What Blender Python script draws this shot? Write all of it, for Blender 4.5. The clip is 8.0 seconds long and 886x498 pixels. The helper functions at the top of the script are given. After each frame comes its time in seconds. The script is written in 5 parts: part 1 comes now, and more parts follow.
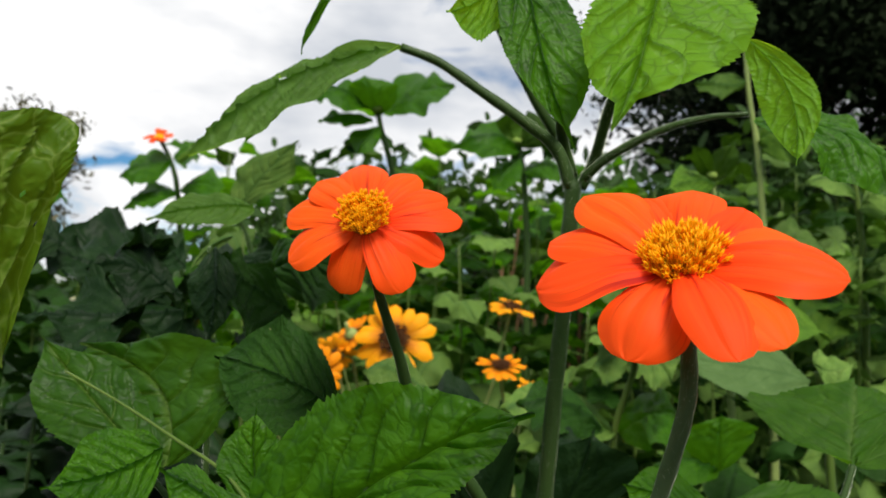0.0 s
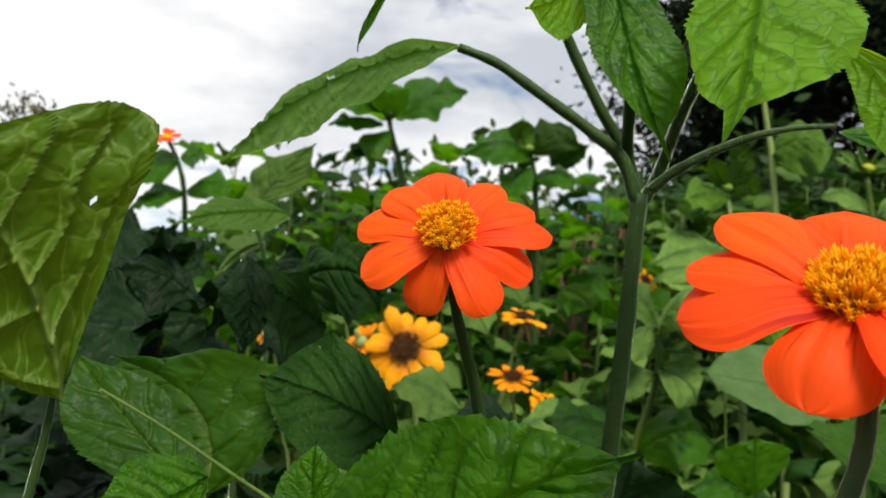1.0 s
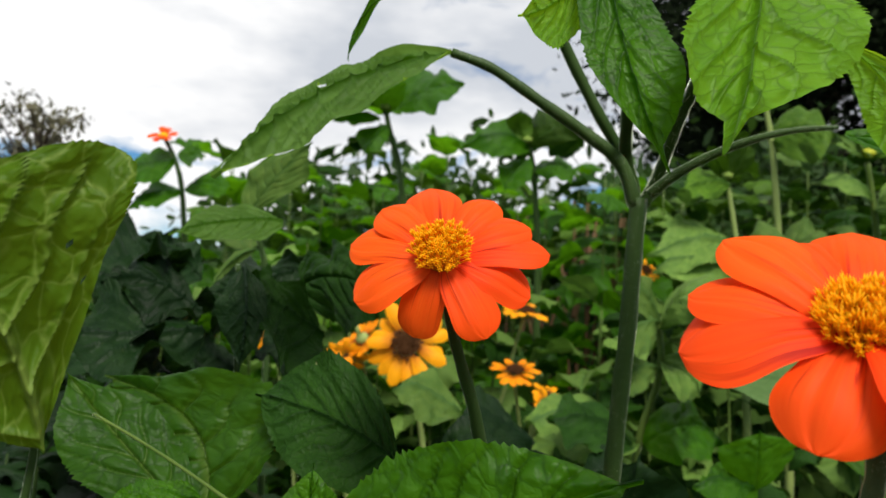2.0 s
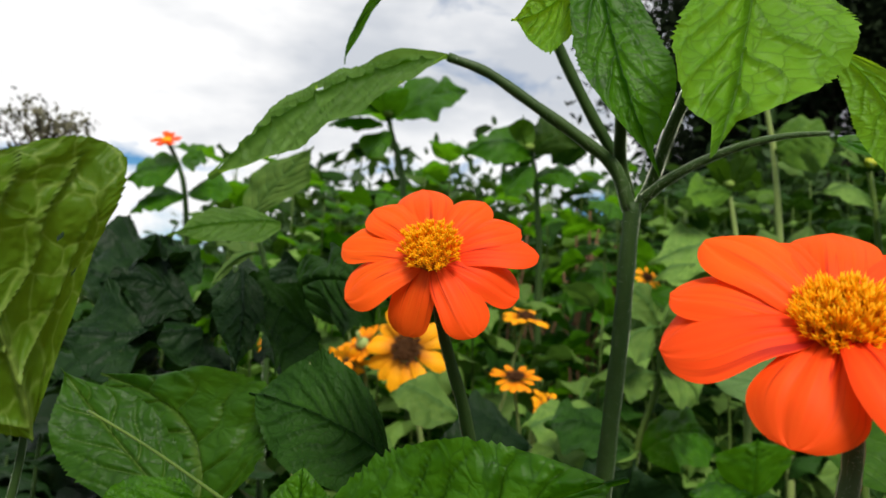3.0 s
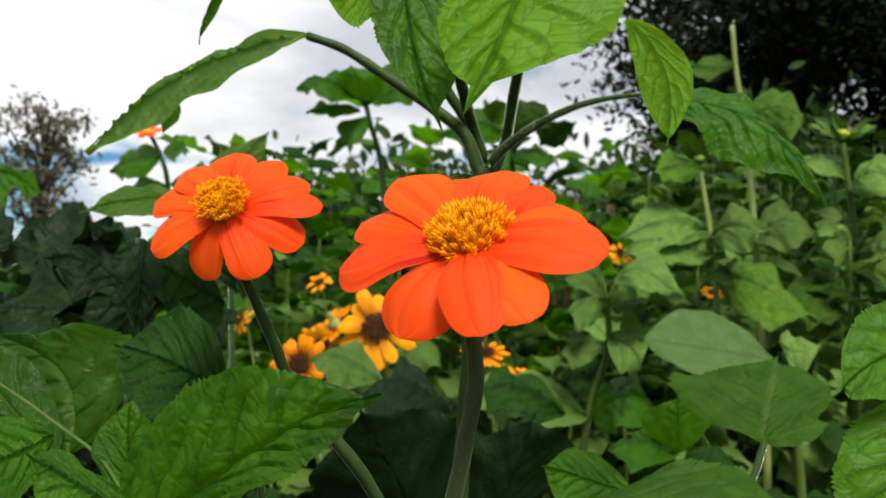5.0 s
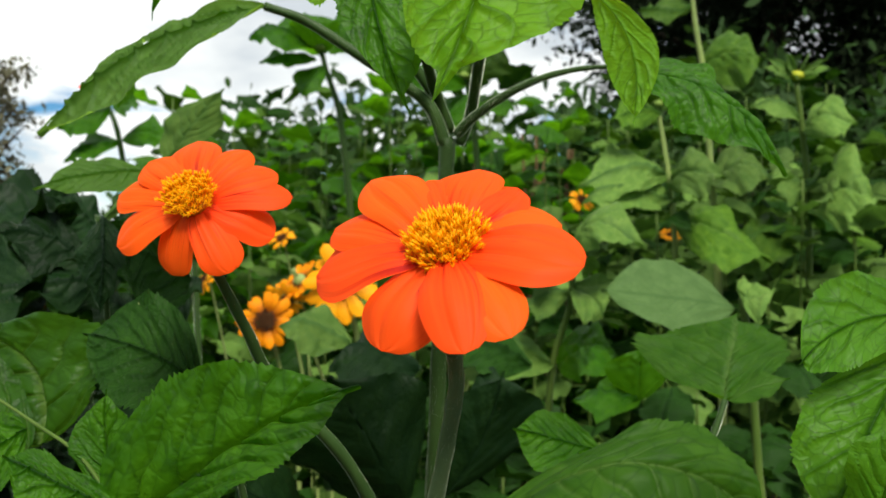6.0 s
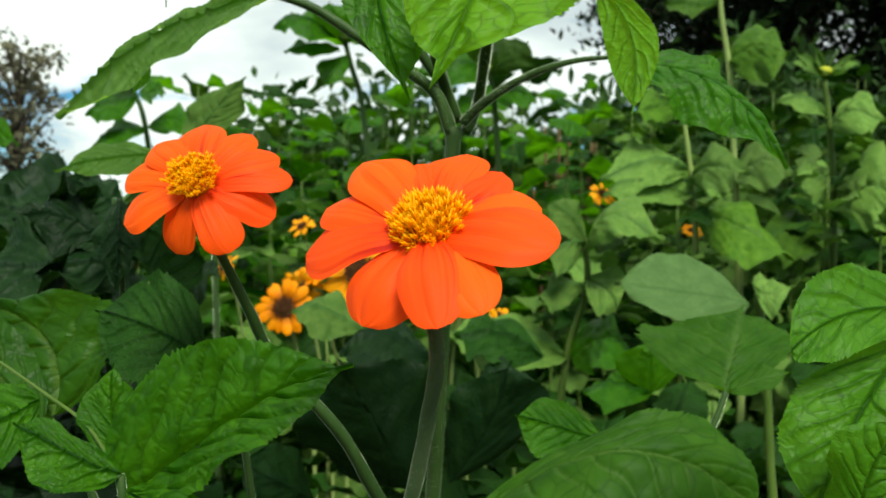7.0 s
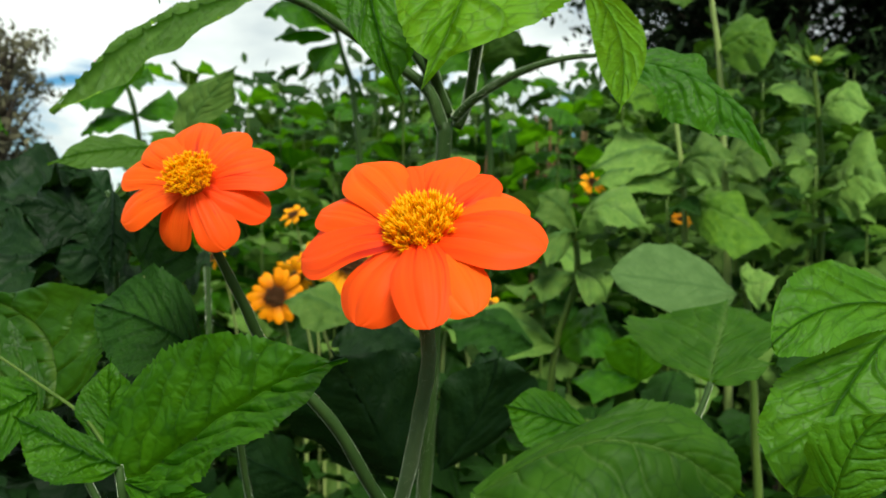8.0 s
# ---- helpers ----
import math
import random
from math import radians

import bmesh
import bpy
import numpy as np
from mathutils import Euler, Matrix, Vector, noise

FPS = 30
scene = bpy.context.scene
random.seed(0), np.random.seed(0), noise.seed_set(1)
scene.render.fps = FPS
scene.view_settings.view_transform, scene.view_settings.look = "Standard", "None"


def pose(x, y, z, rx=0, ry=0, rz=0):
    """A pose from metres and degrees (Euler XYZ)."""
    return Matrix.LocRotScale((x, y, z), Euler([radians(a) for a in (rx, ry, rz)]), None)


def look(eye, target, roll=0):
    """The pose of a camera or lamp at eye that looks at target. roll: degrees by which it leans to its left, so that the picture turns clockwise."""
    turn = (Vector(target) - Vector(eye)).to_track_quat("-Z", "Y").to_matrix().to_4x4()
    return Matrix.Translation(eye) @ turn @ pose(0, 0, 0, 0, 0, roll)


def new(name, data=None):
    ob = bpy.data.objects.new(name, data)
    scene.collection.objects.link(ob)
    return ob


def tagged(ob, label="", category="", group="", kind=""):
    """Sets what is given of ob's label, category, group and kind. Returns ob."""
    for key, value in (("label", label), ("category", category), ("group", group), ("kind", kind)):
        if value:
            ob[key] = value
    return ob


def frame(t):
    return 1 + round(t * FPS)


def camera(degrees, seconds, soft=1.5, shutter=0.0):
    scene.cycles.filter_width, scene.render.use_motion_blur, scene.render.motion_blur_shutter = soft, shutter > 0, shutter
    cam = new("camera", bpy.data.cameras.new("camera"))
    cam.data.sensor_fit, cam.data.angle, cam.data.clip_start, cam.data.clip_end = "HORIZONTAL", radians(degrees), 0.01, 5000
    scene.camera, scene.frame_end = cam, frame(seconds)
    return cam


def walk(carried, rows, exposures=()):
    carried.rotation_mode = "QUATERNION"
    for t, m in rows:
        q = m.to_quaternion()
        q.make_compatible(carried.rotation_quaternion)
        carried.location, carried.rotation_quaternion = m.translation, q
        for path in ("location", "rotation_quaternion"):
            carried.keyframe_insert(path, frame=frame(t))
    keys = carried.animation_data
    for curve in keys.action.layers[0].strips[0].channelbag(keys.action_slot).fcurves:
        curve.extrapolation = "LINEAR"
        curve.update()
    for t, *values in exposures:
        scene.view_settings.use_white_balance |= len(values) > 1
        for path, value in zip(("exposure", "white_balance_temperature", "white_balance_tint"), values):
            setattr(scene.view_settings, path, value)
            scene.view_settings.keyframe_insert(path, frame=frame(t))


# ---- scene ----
cam = camera(63.0, 8.0)
cam.data.dof.use_dof, cam.data.dof.focus_distance, cam.data.dof.aperture_fstop = True, 0.19, 27.0
PATH = [
    (0, (0.0564, 0.0471, 1.2582), (-0.0014, 2.0367, 1.4539), 2.60),
    (0.5, (0.0490, 0.0589, 1.2655), (-0.0116, 2.0438, 1.5034), 1.78),
    (1, (0.0288, 0.0683, 1.2625), (-0.0243, 2.0564, 1.4737), 3.78),
    (1.2, (0.0270, 0.0721, 1.2659), (-0.0075, 2.0630, 1.4539), 3.30),
    (2.3, (0.0348, 0.0730, 1.2721), (-0.0238, 2.0637, 1.4555), 2.49),
    (2.5, (0.0389, 0.0731, 1.2713), (-0.0173, 2.0631, 1.4635), 2.70),
    (3, (0.0339, 0.0708, 1.2698), (-0.0293, 2.0595, 1.4724), 3.11),
    (3.5, (0.0367, 0.0716, 1.2711), (-0.0348, 2.0613, 1.4610), 3.11),
    (4, (0.0501, 0.0615, 1.2670), (0.0042, 2.0520, 1.4557), 3.57),
    (4.5, (0.0850, 0.0473, 1.2611), (0.0445, 2.0411, 1.4135), 1.17),
    (4.7, (0.0997, 0.0465, 1.2578), (0.0131, 2.0376, 1.4248), 2.06),
    (5.8, (0.1098, 0.0448, 1.2635), (0.0876, 2.0432, 1.3421), -0.70),
    (6, (0.1022, 0.0445, 1.2722), (0.1268, 2.0443, 1.2850), -0.15),
    (6.5, (0.1138, 0.0322, 1.2660), (0.1330, 2.0318, 1.3036), -1.23),
    (7, (0.1116, 0.0390, 1.2696), (0.0726, 2.0386, 1.2606), 0.95),
    (7.5, (0.1061, 0.0328, 1.2704), (0.0270, 2.0312, 1.2631), 1.15),
    (8, (0.1115, 0.0333, 1.2731), (0.0978, 2.0328, 1.2289), 1.01),
]
walk(cam, [(t, look(eye, target, roll)) for t, eye, target, roll in PATH],
     ((0.0, 0.08, 6500, 10), (4.7, 0.08, 6500, 10), (5.8, 0.25, 6500, 7), (6.1, 0.25, 6500, 3), (6.5, 0.28, 6500, -6), (7.5, 0.28, 6500, -6), (8.0, 0.26, 6500, -3)))

# ---- sky and sun ----
SUN_ELEVATION, SUN_TURN = 50.0, 165.0   # degrees above the horizon; compass turn of the sun
world = bpy.data.worlds.new("sky")
scene.world = world
world.use_nodes = True
wt = world.node_tree
wt.nodes.clear()


def wnode(kind, **values):
    n = wt.nodes.new(kind)
    for key, value in values.items():
        n.inputs[key].default_value = value
    return n


w_out = wnode("ShaderNodeOutputWorld")
w_bg = wnode("ShaderNodeBackground")
w_bg.inputs["Strength"].default_value = 0.068
w_sky = wnode("ShaderNodeTexSky")
w_sky.sky_type = "NISHITA"
w_sky.sun_disc = False
w_sky.dust_density, w_sky.ozone_density = 0.4, 2.0
w_sky.sun_elevation = radians(SUN_ELEVATION)
w_sky.sun_rotation = radians(SUN_TURN)
w_coord = wnode("ShaderNodeTexCoord")
w_flat = wnode("ShaderNodeMapping")
w_flat.inputs["Scale"].default_value = (1.0, 1.0, 2.6)
w_flat.inputs["Location"].default_value = (0.35, 0.2, 0.1)
w_cloud = wnode("ShaderNodeTexNoise", Scale=4.2, Detail=7.0, Roughness=0.55, Distortion=0.4)
w_cover = wnode("ShaderNodeValToRGB")
w_cover.color_ramp.elements[0].position, w_cover.color_ramp.elements[0].color = 0.36, (0, 0, 0, 1)
w_cover.color_ramp.elements[1].position, w_cover.color_ramp.elements[1].color = 0.47, (1, 1, 1, 1)
w_shade = wnode("ShaderNodeTexNoise", Scale=3.1, Detail=5.0, Roughness=0.5)
w_grey = wnode("ShaderNodeValToRGB")
w_grey.color_ramp.elements[0].position, w_grey.color_ramp.elements[0].color = 0.38, (8.7, 9.2, 10.0, 1)
w_grey.color_ramp.elements[1].position, w_grey.color_ramp.elements[1].color = 0.56, (14.5, 14.5, 14.5, 1)
w_mix = wnode("ShaderNodeMixRGB")
wt.links.new(w_coord.outputs["Generated"], w_flat.inputs["Vector"])
wt.links.new(w_flat.outputs["Vector"], w_cloud.inputs["Vector"])
wt.links.new(w_flat.outputs["Vector"], w_shade.inputs["Vector"])
w_split = wnode("ShaderNodeSeparateXYZ")
w_low = wnode("ShaderNodeMapRange")          # the cloud thins out towards the horizon
for key, value in (("From Min", 0.13), ("From Max", 0.30), ("To Min", -0.125), ("To Max", 0.0)):
    w_low.inputs[key].default_value = value
w_sum = wnode("ShaderNodeMath")
wt.links.new(w_coord.outputs["Generated"], w_split.inputs[0])
wt.links.new(w_split.outputs["Z"], w_low.inputs["Value"])
w_side = wnode("ShaderNodeMath")             # more cloud ahead, clearer behind where the sun stands
w_side.operation = "MULTIPLY_ADD"
w_side.inputs[1].default_value = 0.078
wt.links.new(w_split.outputs["Y"], w_side.inputs[0])
wt.links.new(w_low.outputs["Result"], w_side.inputs[2])
wt.links.new(w_side.outputs[0], w_sum.inputs[0])
wt.links.new(w_cloud.outputs["Fac"], w_sum.inputs[1])
wt.links.new(w_sum.outputs[0], w_cover.inputs["Fac"])
wt.links.new(w_shade.outputs["Fac"], w_grey.inputs["Fac"])
wt.links.new(w_cover.outputs["Color"], w_mix.inputs["Fac"])
w_deep = wnode("ShaderNodeHueSaturation", Saturation=1.45, Value=1.35)
wt.links.new(w_sky.outputs["Color"], w_deep.inputs["Color"])
wt.links.new(w_deep.outputs["Color"], w_mix.inputs["Color1"])
wt.links.new(w_grey.outputs["Color"], w_mix.inputs["Color2"])
wt.links.new(w_mix.outputs["Color"], w_bg.inputs["Color"])
wt.links.new(w_bg.outputs["Background"], w_out.inputs["Surface"])

sun = new("sun", bpy.data.lights.new("sun", "SUN"))
sun.data.energy, sun.data.angle, sun.data.color = 5.0, radians(22), (1.0, 0.95, 0.86)
turn, rise = radians(SUN_TURN), radians(SUN_ELEVATION)
sun.matrix_world = look(Vector((math.sin(turn) * math.cos(rise), math.cos(turn) * math.cos(rise), math.sin(rise))) * 20, (0, 0, 0))


# ---- materials ----
def material(name):
    m = bpy.data.materials.new(name)
    m.use_nodes = True
    m.node_tree.nodes.clear()
    return m, m.node_tree


def add(tree, kind, **values):
    n = tree.nodes.new(kind)
    for key, value in values.items():
        n.inputs[key.replace("_", " ")].default_value = value
    return n


def ramp(tree, a, b, low, high):
    n = tree.nodes.new("ShaderNodeValToRGB")
    n.color_ramp.elements[0].position, n.color_ramp.elements[0].color = a, (*low, 1)
    n.color_ramp.elements[1].position, n.color_ramp.elements[1].color = b, (*high, 1)
    return n


def leaf_material(name, dark, light, vein, glow, rough=0.45, through_light=0.36, gloss=0.4, bump=0.28, vary=0.25, cells_per_leaf=20.0, net_tint=None):
    """A living leaf: mottled green, paler ribs, a fine net of small veins in the relief, and light that shines through."""
    m, t = material(name)
    link = t.links.new
    coord, info = add(t, "ShaderNodeTexCoord"), add(t, "ShaderNodeObjectInfo")
    shift = add(t, "ShaderNodeVectorMath")
    shift.operation = "ADD"
    link(coord.outputs["Object"], shift.inputs[0])
    link(info.outputs["Random"], shift.inputs[1])
    mottle = add(t, "ShaderNodeTexNoise", Scale=55.0, Detail=5.0, Roughness=0.6)
    link(shift.outputs[0], mottle.inputs["Vector"])
    base = ramp(t, 0.32, 0.68, dark, light)
    link(mottle.outputs["Fac"], base.inputs["Fac"])
    hue = add(t, "ShaderNodeHueSaturation", Hue=0.5, Saturation=1.0)
    value = add(t, "ShaderNodeMapRange")
    value.inputs["To Min"].default_value, value.inputs["To Max"].default_value = 1 - vary, 1 + vary
    link(info.outputs["Random"], value.inputs["Value"])
    link(value.outputs["Result"], hue.inputs["Value"])
    link(base.outputs["Color"], hue.inputs["Color"])
    rib = add(t, "ShaderNodeAttribute")
    rib.attribute_name = "vein"
    ribbed = add(t, "ShaderNodeMixRGB", Color2=(*vein, 1))
    link(rib.outputs["Fac"], ribbed.inputs["Fac"])
    link(hue.outputs["Color"], ribbed.inputs["Color1"])
    # specks and small scars
    speck = add(t, "ShaderNodeTexNoise", Scale=260.0, Detail=2.0, Roughness=0.5)
    link(shift.outputs[0], speck.inputs["Vector"])
    scar = ramp(t, 0.76, 0.84, (0, 0, 0), (0.45, 0.45, 0.45))
    link(speck.outputs["Fac"], scar.inputs["Fac"])
    worn = add(t, "ShaderNodeMixRGB", Color2=(0.30, 0.33, 0.14, 1))
    link(scar.outputs["Color"], worn.inputs["Fac"])
    link(ribbed.outputs["Color"], worn.inputs["Color1"])
    # fine net
    net = add(t, "ShaderNodeTexVoronoi", Scale=cells_per_leaf)
    net.feature = "DISTANCE_TO_EDGE"
    stir = add(t, "ShaderNodeTexNoise", Scale=6.0, Detail=2.0)
    link(coord.outputs["UV"], stir.inputs["Vector"])
    bent = add(t, "ShaderNodeMixRGB", Fac=0.10)
    bent.blend_type = "ADD"
    link(coord.outputs["UV"], bent.inputs["Color1"])
    link(stir.outputs["Color"], bent.inputs["Color2"])
    link(bent.outputs["Color"], net.inputs["Vector"])
    cells = add(t, "ShaderNodeMapRange")
    cells.interpolation_type = "SMOOTHSTEP"
    cells.inputs["From Max"].default_value = 0.34
    link(net.outputs["Distance"], cells.inputs["Value"])
    small_net = add(t, "ShaderNodeTexVoronoi", Scale=cells_per_leaf * 2.3)
    small_net.feature = "DISTANCE_TO_EDGE"
    link(bent.outputs["Color"], small_net.inputs["Vector"])
    small_cells = add(t, "ShaderNodeMapRange")
    small_cells.interpolation_type = "SMOOTHSTEP"
    small_cells.inputs["From Max"].default_value, small_cells.inputs["To Max"].default_value = 0.34, 0.28
    link(small_net.outputs["Distance"], small_cells.inputs["Value"])
    quilt = add(t, "ShaderNodeMath")
    link(cells.outputs["Result"], quilt.inputs[0])
    link(small_cells.outputs["Result"], quilt.inputs[1])
    thread = ramp(t, 0.0, 0.055, (0.72, 0.72, 0.72), (0, 0, 0))
    link(net.outputs["Distance"], thread.inputs["Fac"])
    threaded = add(t, "ShaderNodeMixRGB", Color2=(*(net_tint or vein), 1))
    link(thread.outputs["Color"], threaded.inputs["Fac"])
    link(worn.outputs["Color"], threaded.inputs["Color1"])
    grain = add(t, "ShaderNodeTexNoise", Scale=700.0, Detail=3.0)
    link(coord.outputs["Object"], grain.inputs["Vector"])
    height = add(t, "ShaderNodeMath")
    height.operation = "MULTIPLY_ADD"
    height.inputs[1].default_value = 0.25
    link(grain.outputs["Fac"], height.inputs[0])
    link(quilt.outputs[0], height.inputs[2])
    relief = add(t, "ShaderNodeBump", Strength=bump, Distance=0.0014)
    link(height.outputs[0], relief.inputs["Height"])
    body = add(t, "ShaderNodeBsdfPrincipled", Roughness=rough, Specular_IOR_Level=gloss)
    link(threaded.outputs["Color"], body.inputs["Base Color"])
    link(relief.outputs["Normal"], body.inputs["Normal"])
    lit = add(t, "ShaderNodeBsdfTranslucent", Color=(*glow, 1))
    mix = add(t, "ShaderNodeMixShader", Fac=through_light)
    link(body.outputs[0], mix.inputs[1])
    link(lit.outputs[0], mix.inputs[2])
    out = add(t, "ShaderNodeOutputMaterial")
    link(mix.outputs[0], out.inputs["Surface"])
    return m


def plain_material(name, low, high, scale=40.0, rough=0.6, bump=0.3, depth=0.001, sheen=0.0, stretch=(1, 1, 1), gloss=0.15, shine=0.0, glow=(0, 0, 0)):
    """A surface with colour that varies at two sizes, a little relief, and, for soft hairs, sheen; shine lets light through."""
    m, t = material(name)
    link = t.links.new
    coord = add(t, "ShaderNodeTexCoord")
    mapping = add(t, "ShaderNodeMapping", Scale=stretch)
    link(coord.outputs["Object"], mapping.inputs["Vector"])
    big = add(t, "ShaderNodeTexNoise", Scale=scale, Detail=6.0, Roughness=0.65)
    link(mapping.outputs[0], big.inputs["Vector"])
    tone = ramp(t, 0.3, 0.7, low, high)
    link(big.outputs["Fac"], tone.inputs["Fac"])
    fine = add(t, "ShaderNodeTexNoise", Scale=scale * 9, Detail=3.0)
    link(mapping.outputs[0], fine.inputs["Vector"])
    relief = add(t, "ShaderNodeBump", Strength=bump, Distance=depth)
    link(fine.outputs["Fac"], relief.inputs["Height"])
    body = add(t, "ShaderNodeBsdfPrincipled", Roughness=rough, Specular_IOR_Level=gloss, Sheen_Weight=sheen, Sheen_Roughness=0.22)
    body.inputs["Sheen Tint"].default_value = (0.9, 1.0, 0.75, 1)
    link(tone.outputs["Color"], body.inputs["Base Color"])
    link(relief.outputs["Normal"], body.inputs["Normal"])
    out = add(t, "ShaderNodeOutputMaterial")
    if shine:
        lit = add(t, "ShaderNodeBsdfTranslucent", Color=(*glow, 1))
        mix = add(t, "ShaderNodeMixShader", Fac=shine)
        link(body.outputs[0], mix.inputs[1])
        link(lit.outputs[0], mix.inputs[2])
        link(mix.outputs[0], out.inputs["Surface"])
    else:
        link(body.outputs[0], out.inputs["Surface"])
    return m


def petal_material(name, inner, outer, streak, glow, through_light=0.25):
    """A petal: fine lengthwise streaks along its UV, a warmer tone towards its base."""
    m, t = material(name)
    link = t.links.new
    coord = add(t, "ShaderNodeTexCoord")
    mapping = add(t, "ShaderNodeMapping", Scale=(26, 1.1, 1))
    link(coord.outputs["UV"], mapping.inputs["Vector"])
    lines = add(t, "ShaderNodeTexNoise", Scale=1.0, Detail=4.0, Roughness=0.6)
    link(mapping.outputs[0], lines.inputs["Vector"])
    split = add(t, "ShaderNodeSeparateXYZ")
    link(coord.outputs["UV"], split.inputs[0])
    along = ramp(t, 0.0, 0.55, inner, outer)
    link(split.outputs["Y"], along.inputs["Fac"])
    fac = ramp(t, 0.45, 0.75, (0, 0, 0), (0.55, 0.55, 0.55))
    link(lines.outputs["Fac"], fac.inputs["Fac"])
    tone = add(t, "ShaderNodeMixRGB", Color2=(*streak, 1))
    link(fac.outputs["Color"], tone.inputs["Fac"])
    link(along.outputs["Color"], tone.inputs["Color1"])
    wide = add(t, "ShaderNodeMapping", Scale=(7, 0.25, 1))
    link(coord.outputs["UV"], wide.inputs["Vector"])
    crease = add(t, "ShaderNodeTexNoise", Scale=1.0, Detail=1.0)
    link(wide.outputs[0], crease.inputs["Vector"])
    line = ramp(t, 0.488, 0.5, (0, 0, 0), (1, 1, 1))
    line.color_ramp.elements.new(0.512).color = (0, 0, 0, 1)
    link(crease.outputs["Fac"], line.inputs["Fac"])
    fade = ramp(t, 0.35, 0.95, (0.95, 0.95, 0.95), (0, 0, 0))
    link(split.outputs["Y"], fade.inputs["Fac"])
    thin = add(t, "ShaderNodeMixRGB", Fac=1.0)
    thin.blend_type = "MULTIPLY"
    link(line.outputs["Color"], thin.inputs["Color1"])
    link(fade.outputs["Color"], thin.inputs["Color2"])
    creased = add(t, "ShaderNodeMixRGB", Color2=(inner[0] * 0.42, inner[1] * 0.18, inner[2] * 0.5, 1))
    link(thin.outputs["Color"], creased.inputs["Fac"])
    link(tone.outputs["Color"], creased.inputs["Color1"])
    relief = add(t, "ShaderNodeBump", Strength=0.3, Distance=0.0004)
    link(lines.outputs["Fac"], relief.inputs["Height"])
    info = add(t, "ShaderNodeObjectInfo")
    tint = add(t, "ShaderNodeMapRange")
    tint.inputs["To Min"].default_value, tint.inputs["To Max"].default_value = 0.496, 0.504
    link(info.outputs["Random"], tint.inputs["Value"])
    own = add(t, "ShaderNodeHueSaturation", Saturation=1.0, Value=1.0)
    link(tint.outputs["Result"], own.inputs["Hue"])
    link(creased.outputs["Color"], own.inputs["Color"])
    body = add(t, "ShaderNodeBsdfPrincipled", Roughness=0.55, Specular_IOR_Level=0.10)
    link(own.outputs["Color"], body.inputs["Base Color"])
    link(relief.outputs["Normal"], body.inputs["Normal"])
    lit = add(t, "ShaderNodeBsdfTranslucent", Color=(*glow, 1))
    mix = add(t, "ShaderNodeMixShader", Fac=through_light)
    link(body.outputs[0], mix.inputs[1])
    link(lit.outputs[0], mix.inputs[2])
    out = add(t, "ShaderNodeOutputMaterial")
    link(mix.outputs[0], out.inputs["Surface"])
    return m


LEAF = leaf_material("leaf_green", (0.019, 0.076, 0.002), (0.050, 0.146, 0.004), (0.003, 0.018, 0.001), (0.15, 0.42, 0.006), vary=0.10, gloss=0.14, rough=0.46, bump=0.36, cells_per_leaf=16.0)
# paler young leaves; light shining through the top ones is added to their colour
LEAFL = leaf_material("leaf_young_lit", (0.070, 0.188, 0.006), (0.114, 0.262, 0.011), (0.013, 0.046, 0.002), (0.44, 0.72, 0.02), vary=0.06, gloss=0.12, rough=0.48, bump=0.30, cells_per_leaf=15.0, through_light=0.40)
LEAFR = leaf_material("leaf_bright", (0.036, 0.115, 0.005), (0.072, 0.185, 0.010), (0.008, 0.030, 0.002), (0.24, 0.52, 0.015), vary=0.06, gloss=0.13, rough=0.46, bump=0.22, cells_per_leaf=14.0)
LEAFP = leaf_material("leaf_pale_matt", (0.052, 0.100, 0.026), (0.080, 0.140, 0.042), (0.042, 0.088, 0.022), (0.16, 0.30, 0.04), vary=0.06, gloss=0.10, rough=0.6, through_light=0.2, bump=0.15)
LEAFW = leaf_material("leaf_pale_rib", (0.020, 0.066, 0.004), (0.042, 0.108, 0.008), (0.060, 0.118, 0.020), (0.14, 0.34, 0.010), vary=0.08, gloss=0.09, rough=0.5, bump=0.18, cells_per_leaf=12.0, net_tint=(0.010, 0.036, 0.003))
LEAFV = leaf_material("leaf_veined", (0.014, 0.050, 0.003), (0.027, 0.080, 0.005), (0.075, 0.130, 0.022), (0.13, 0.30, 0.008), vary=0.08, gloss=0.13, rough=0.44, bump=0.3, cells_per_leaf=11.0, net_tint=(0.008, 0.030, 0.002))
LEAFS = leaf_material("leaf_pale_back", (0.030, 0.074, 0.003), (0.054, 0.110, 0.006), (0.13, 0.19, 0.035), (0.30, 0.45, 0.012), vary=0.05, gloss=0.08, through_light=0.20, cells_per_leaf=7.0, bump=0.5)
LEAFU = leaf_material("leaf_underside", (0.055, 0.118, 0.020), (0.092, 0.176, 0.036), (0.020, 0.052, 0.008), (0.28, 0.50, 0.04), vary=0.06, gloss=0.08, through_light=0.45, bump=0.35, cells_per_leaf=15.0)
# darker leaf green with the shade of low, inner leaves put into it
LEAFM = leaf_material("leaf_shade_tint", (0.008, 0.029, 0.003), (0.016, 0.048, 0.005), (0.006, 0.022, 0.003), (0.05, 0.15, 0.008), rough=0.5, through_light=0.12, vary=0.20, gloss=0.06, bump=0.3)
# near-black green: deep shade between the plants is put into this colour
LEAFD = leaf_material("leaf_deep_shade_tint", (0.0035, 0.014, 0.003), (0.009, 0.025, 0.005), (0.004, 0.014, 0.004), (0.03, 0.09, 0.008), rough=0.48, through_light=0.08, vary=0.35, gloss=0.09, bump=0.25)
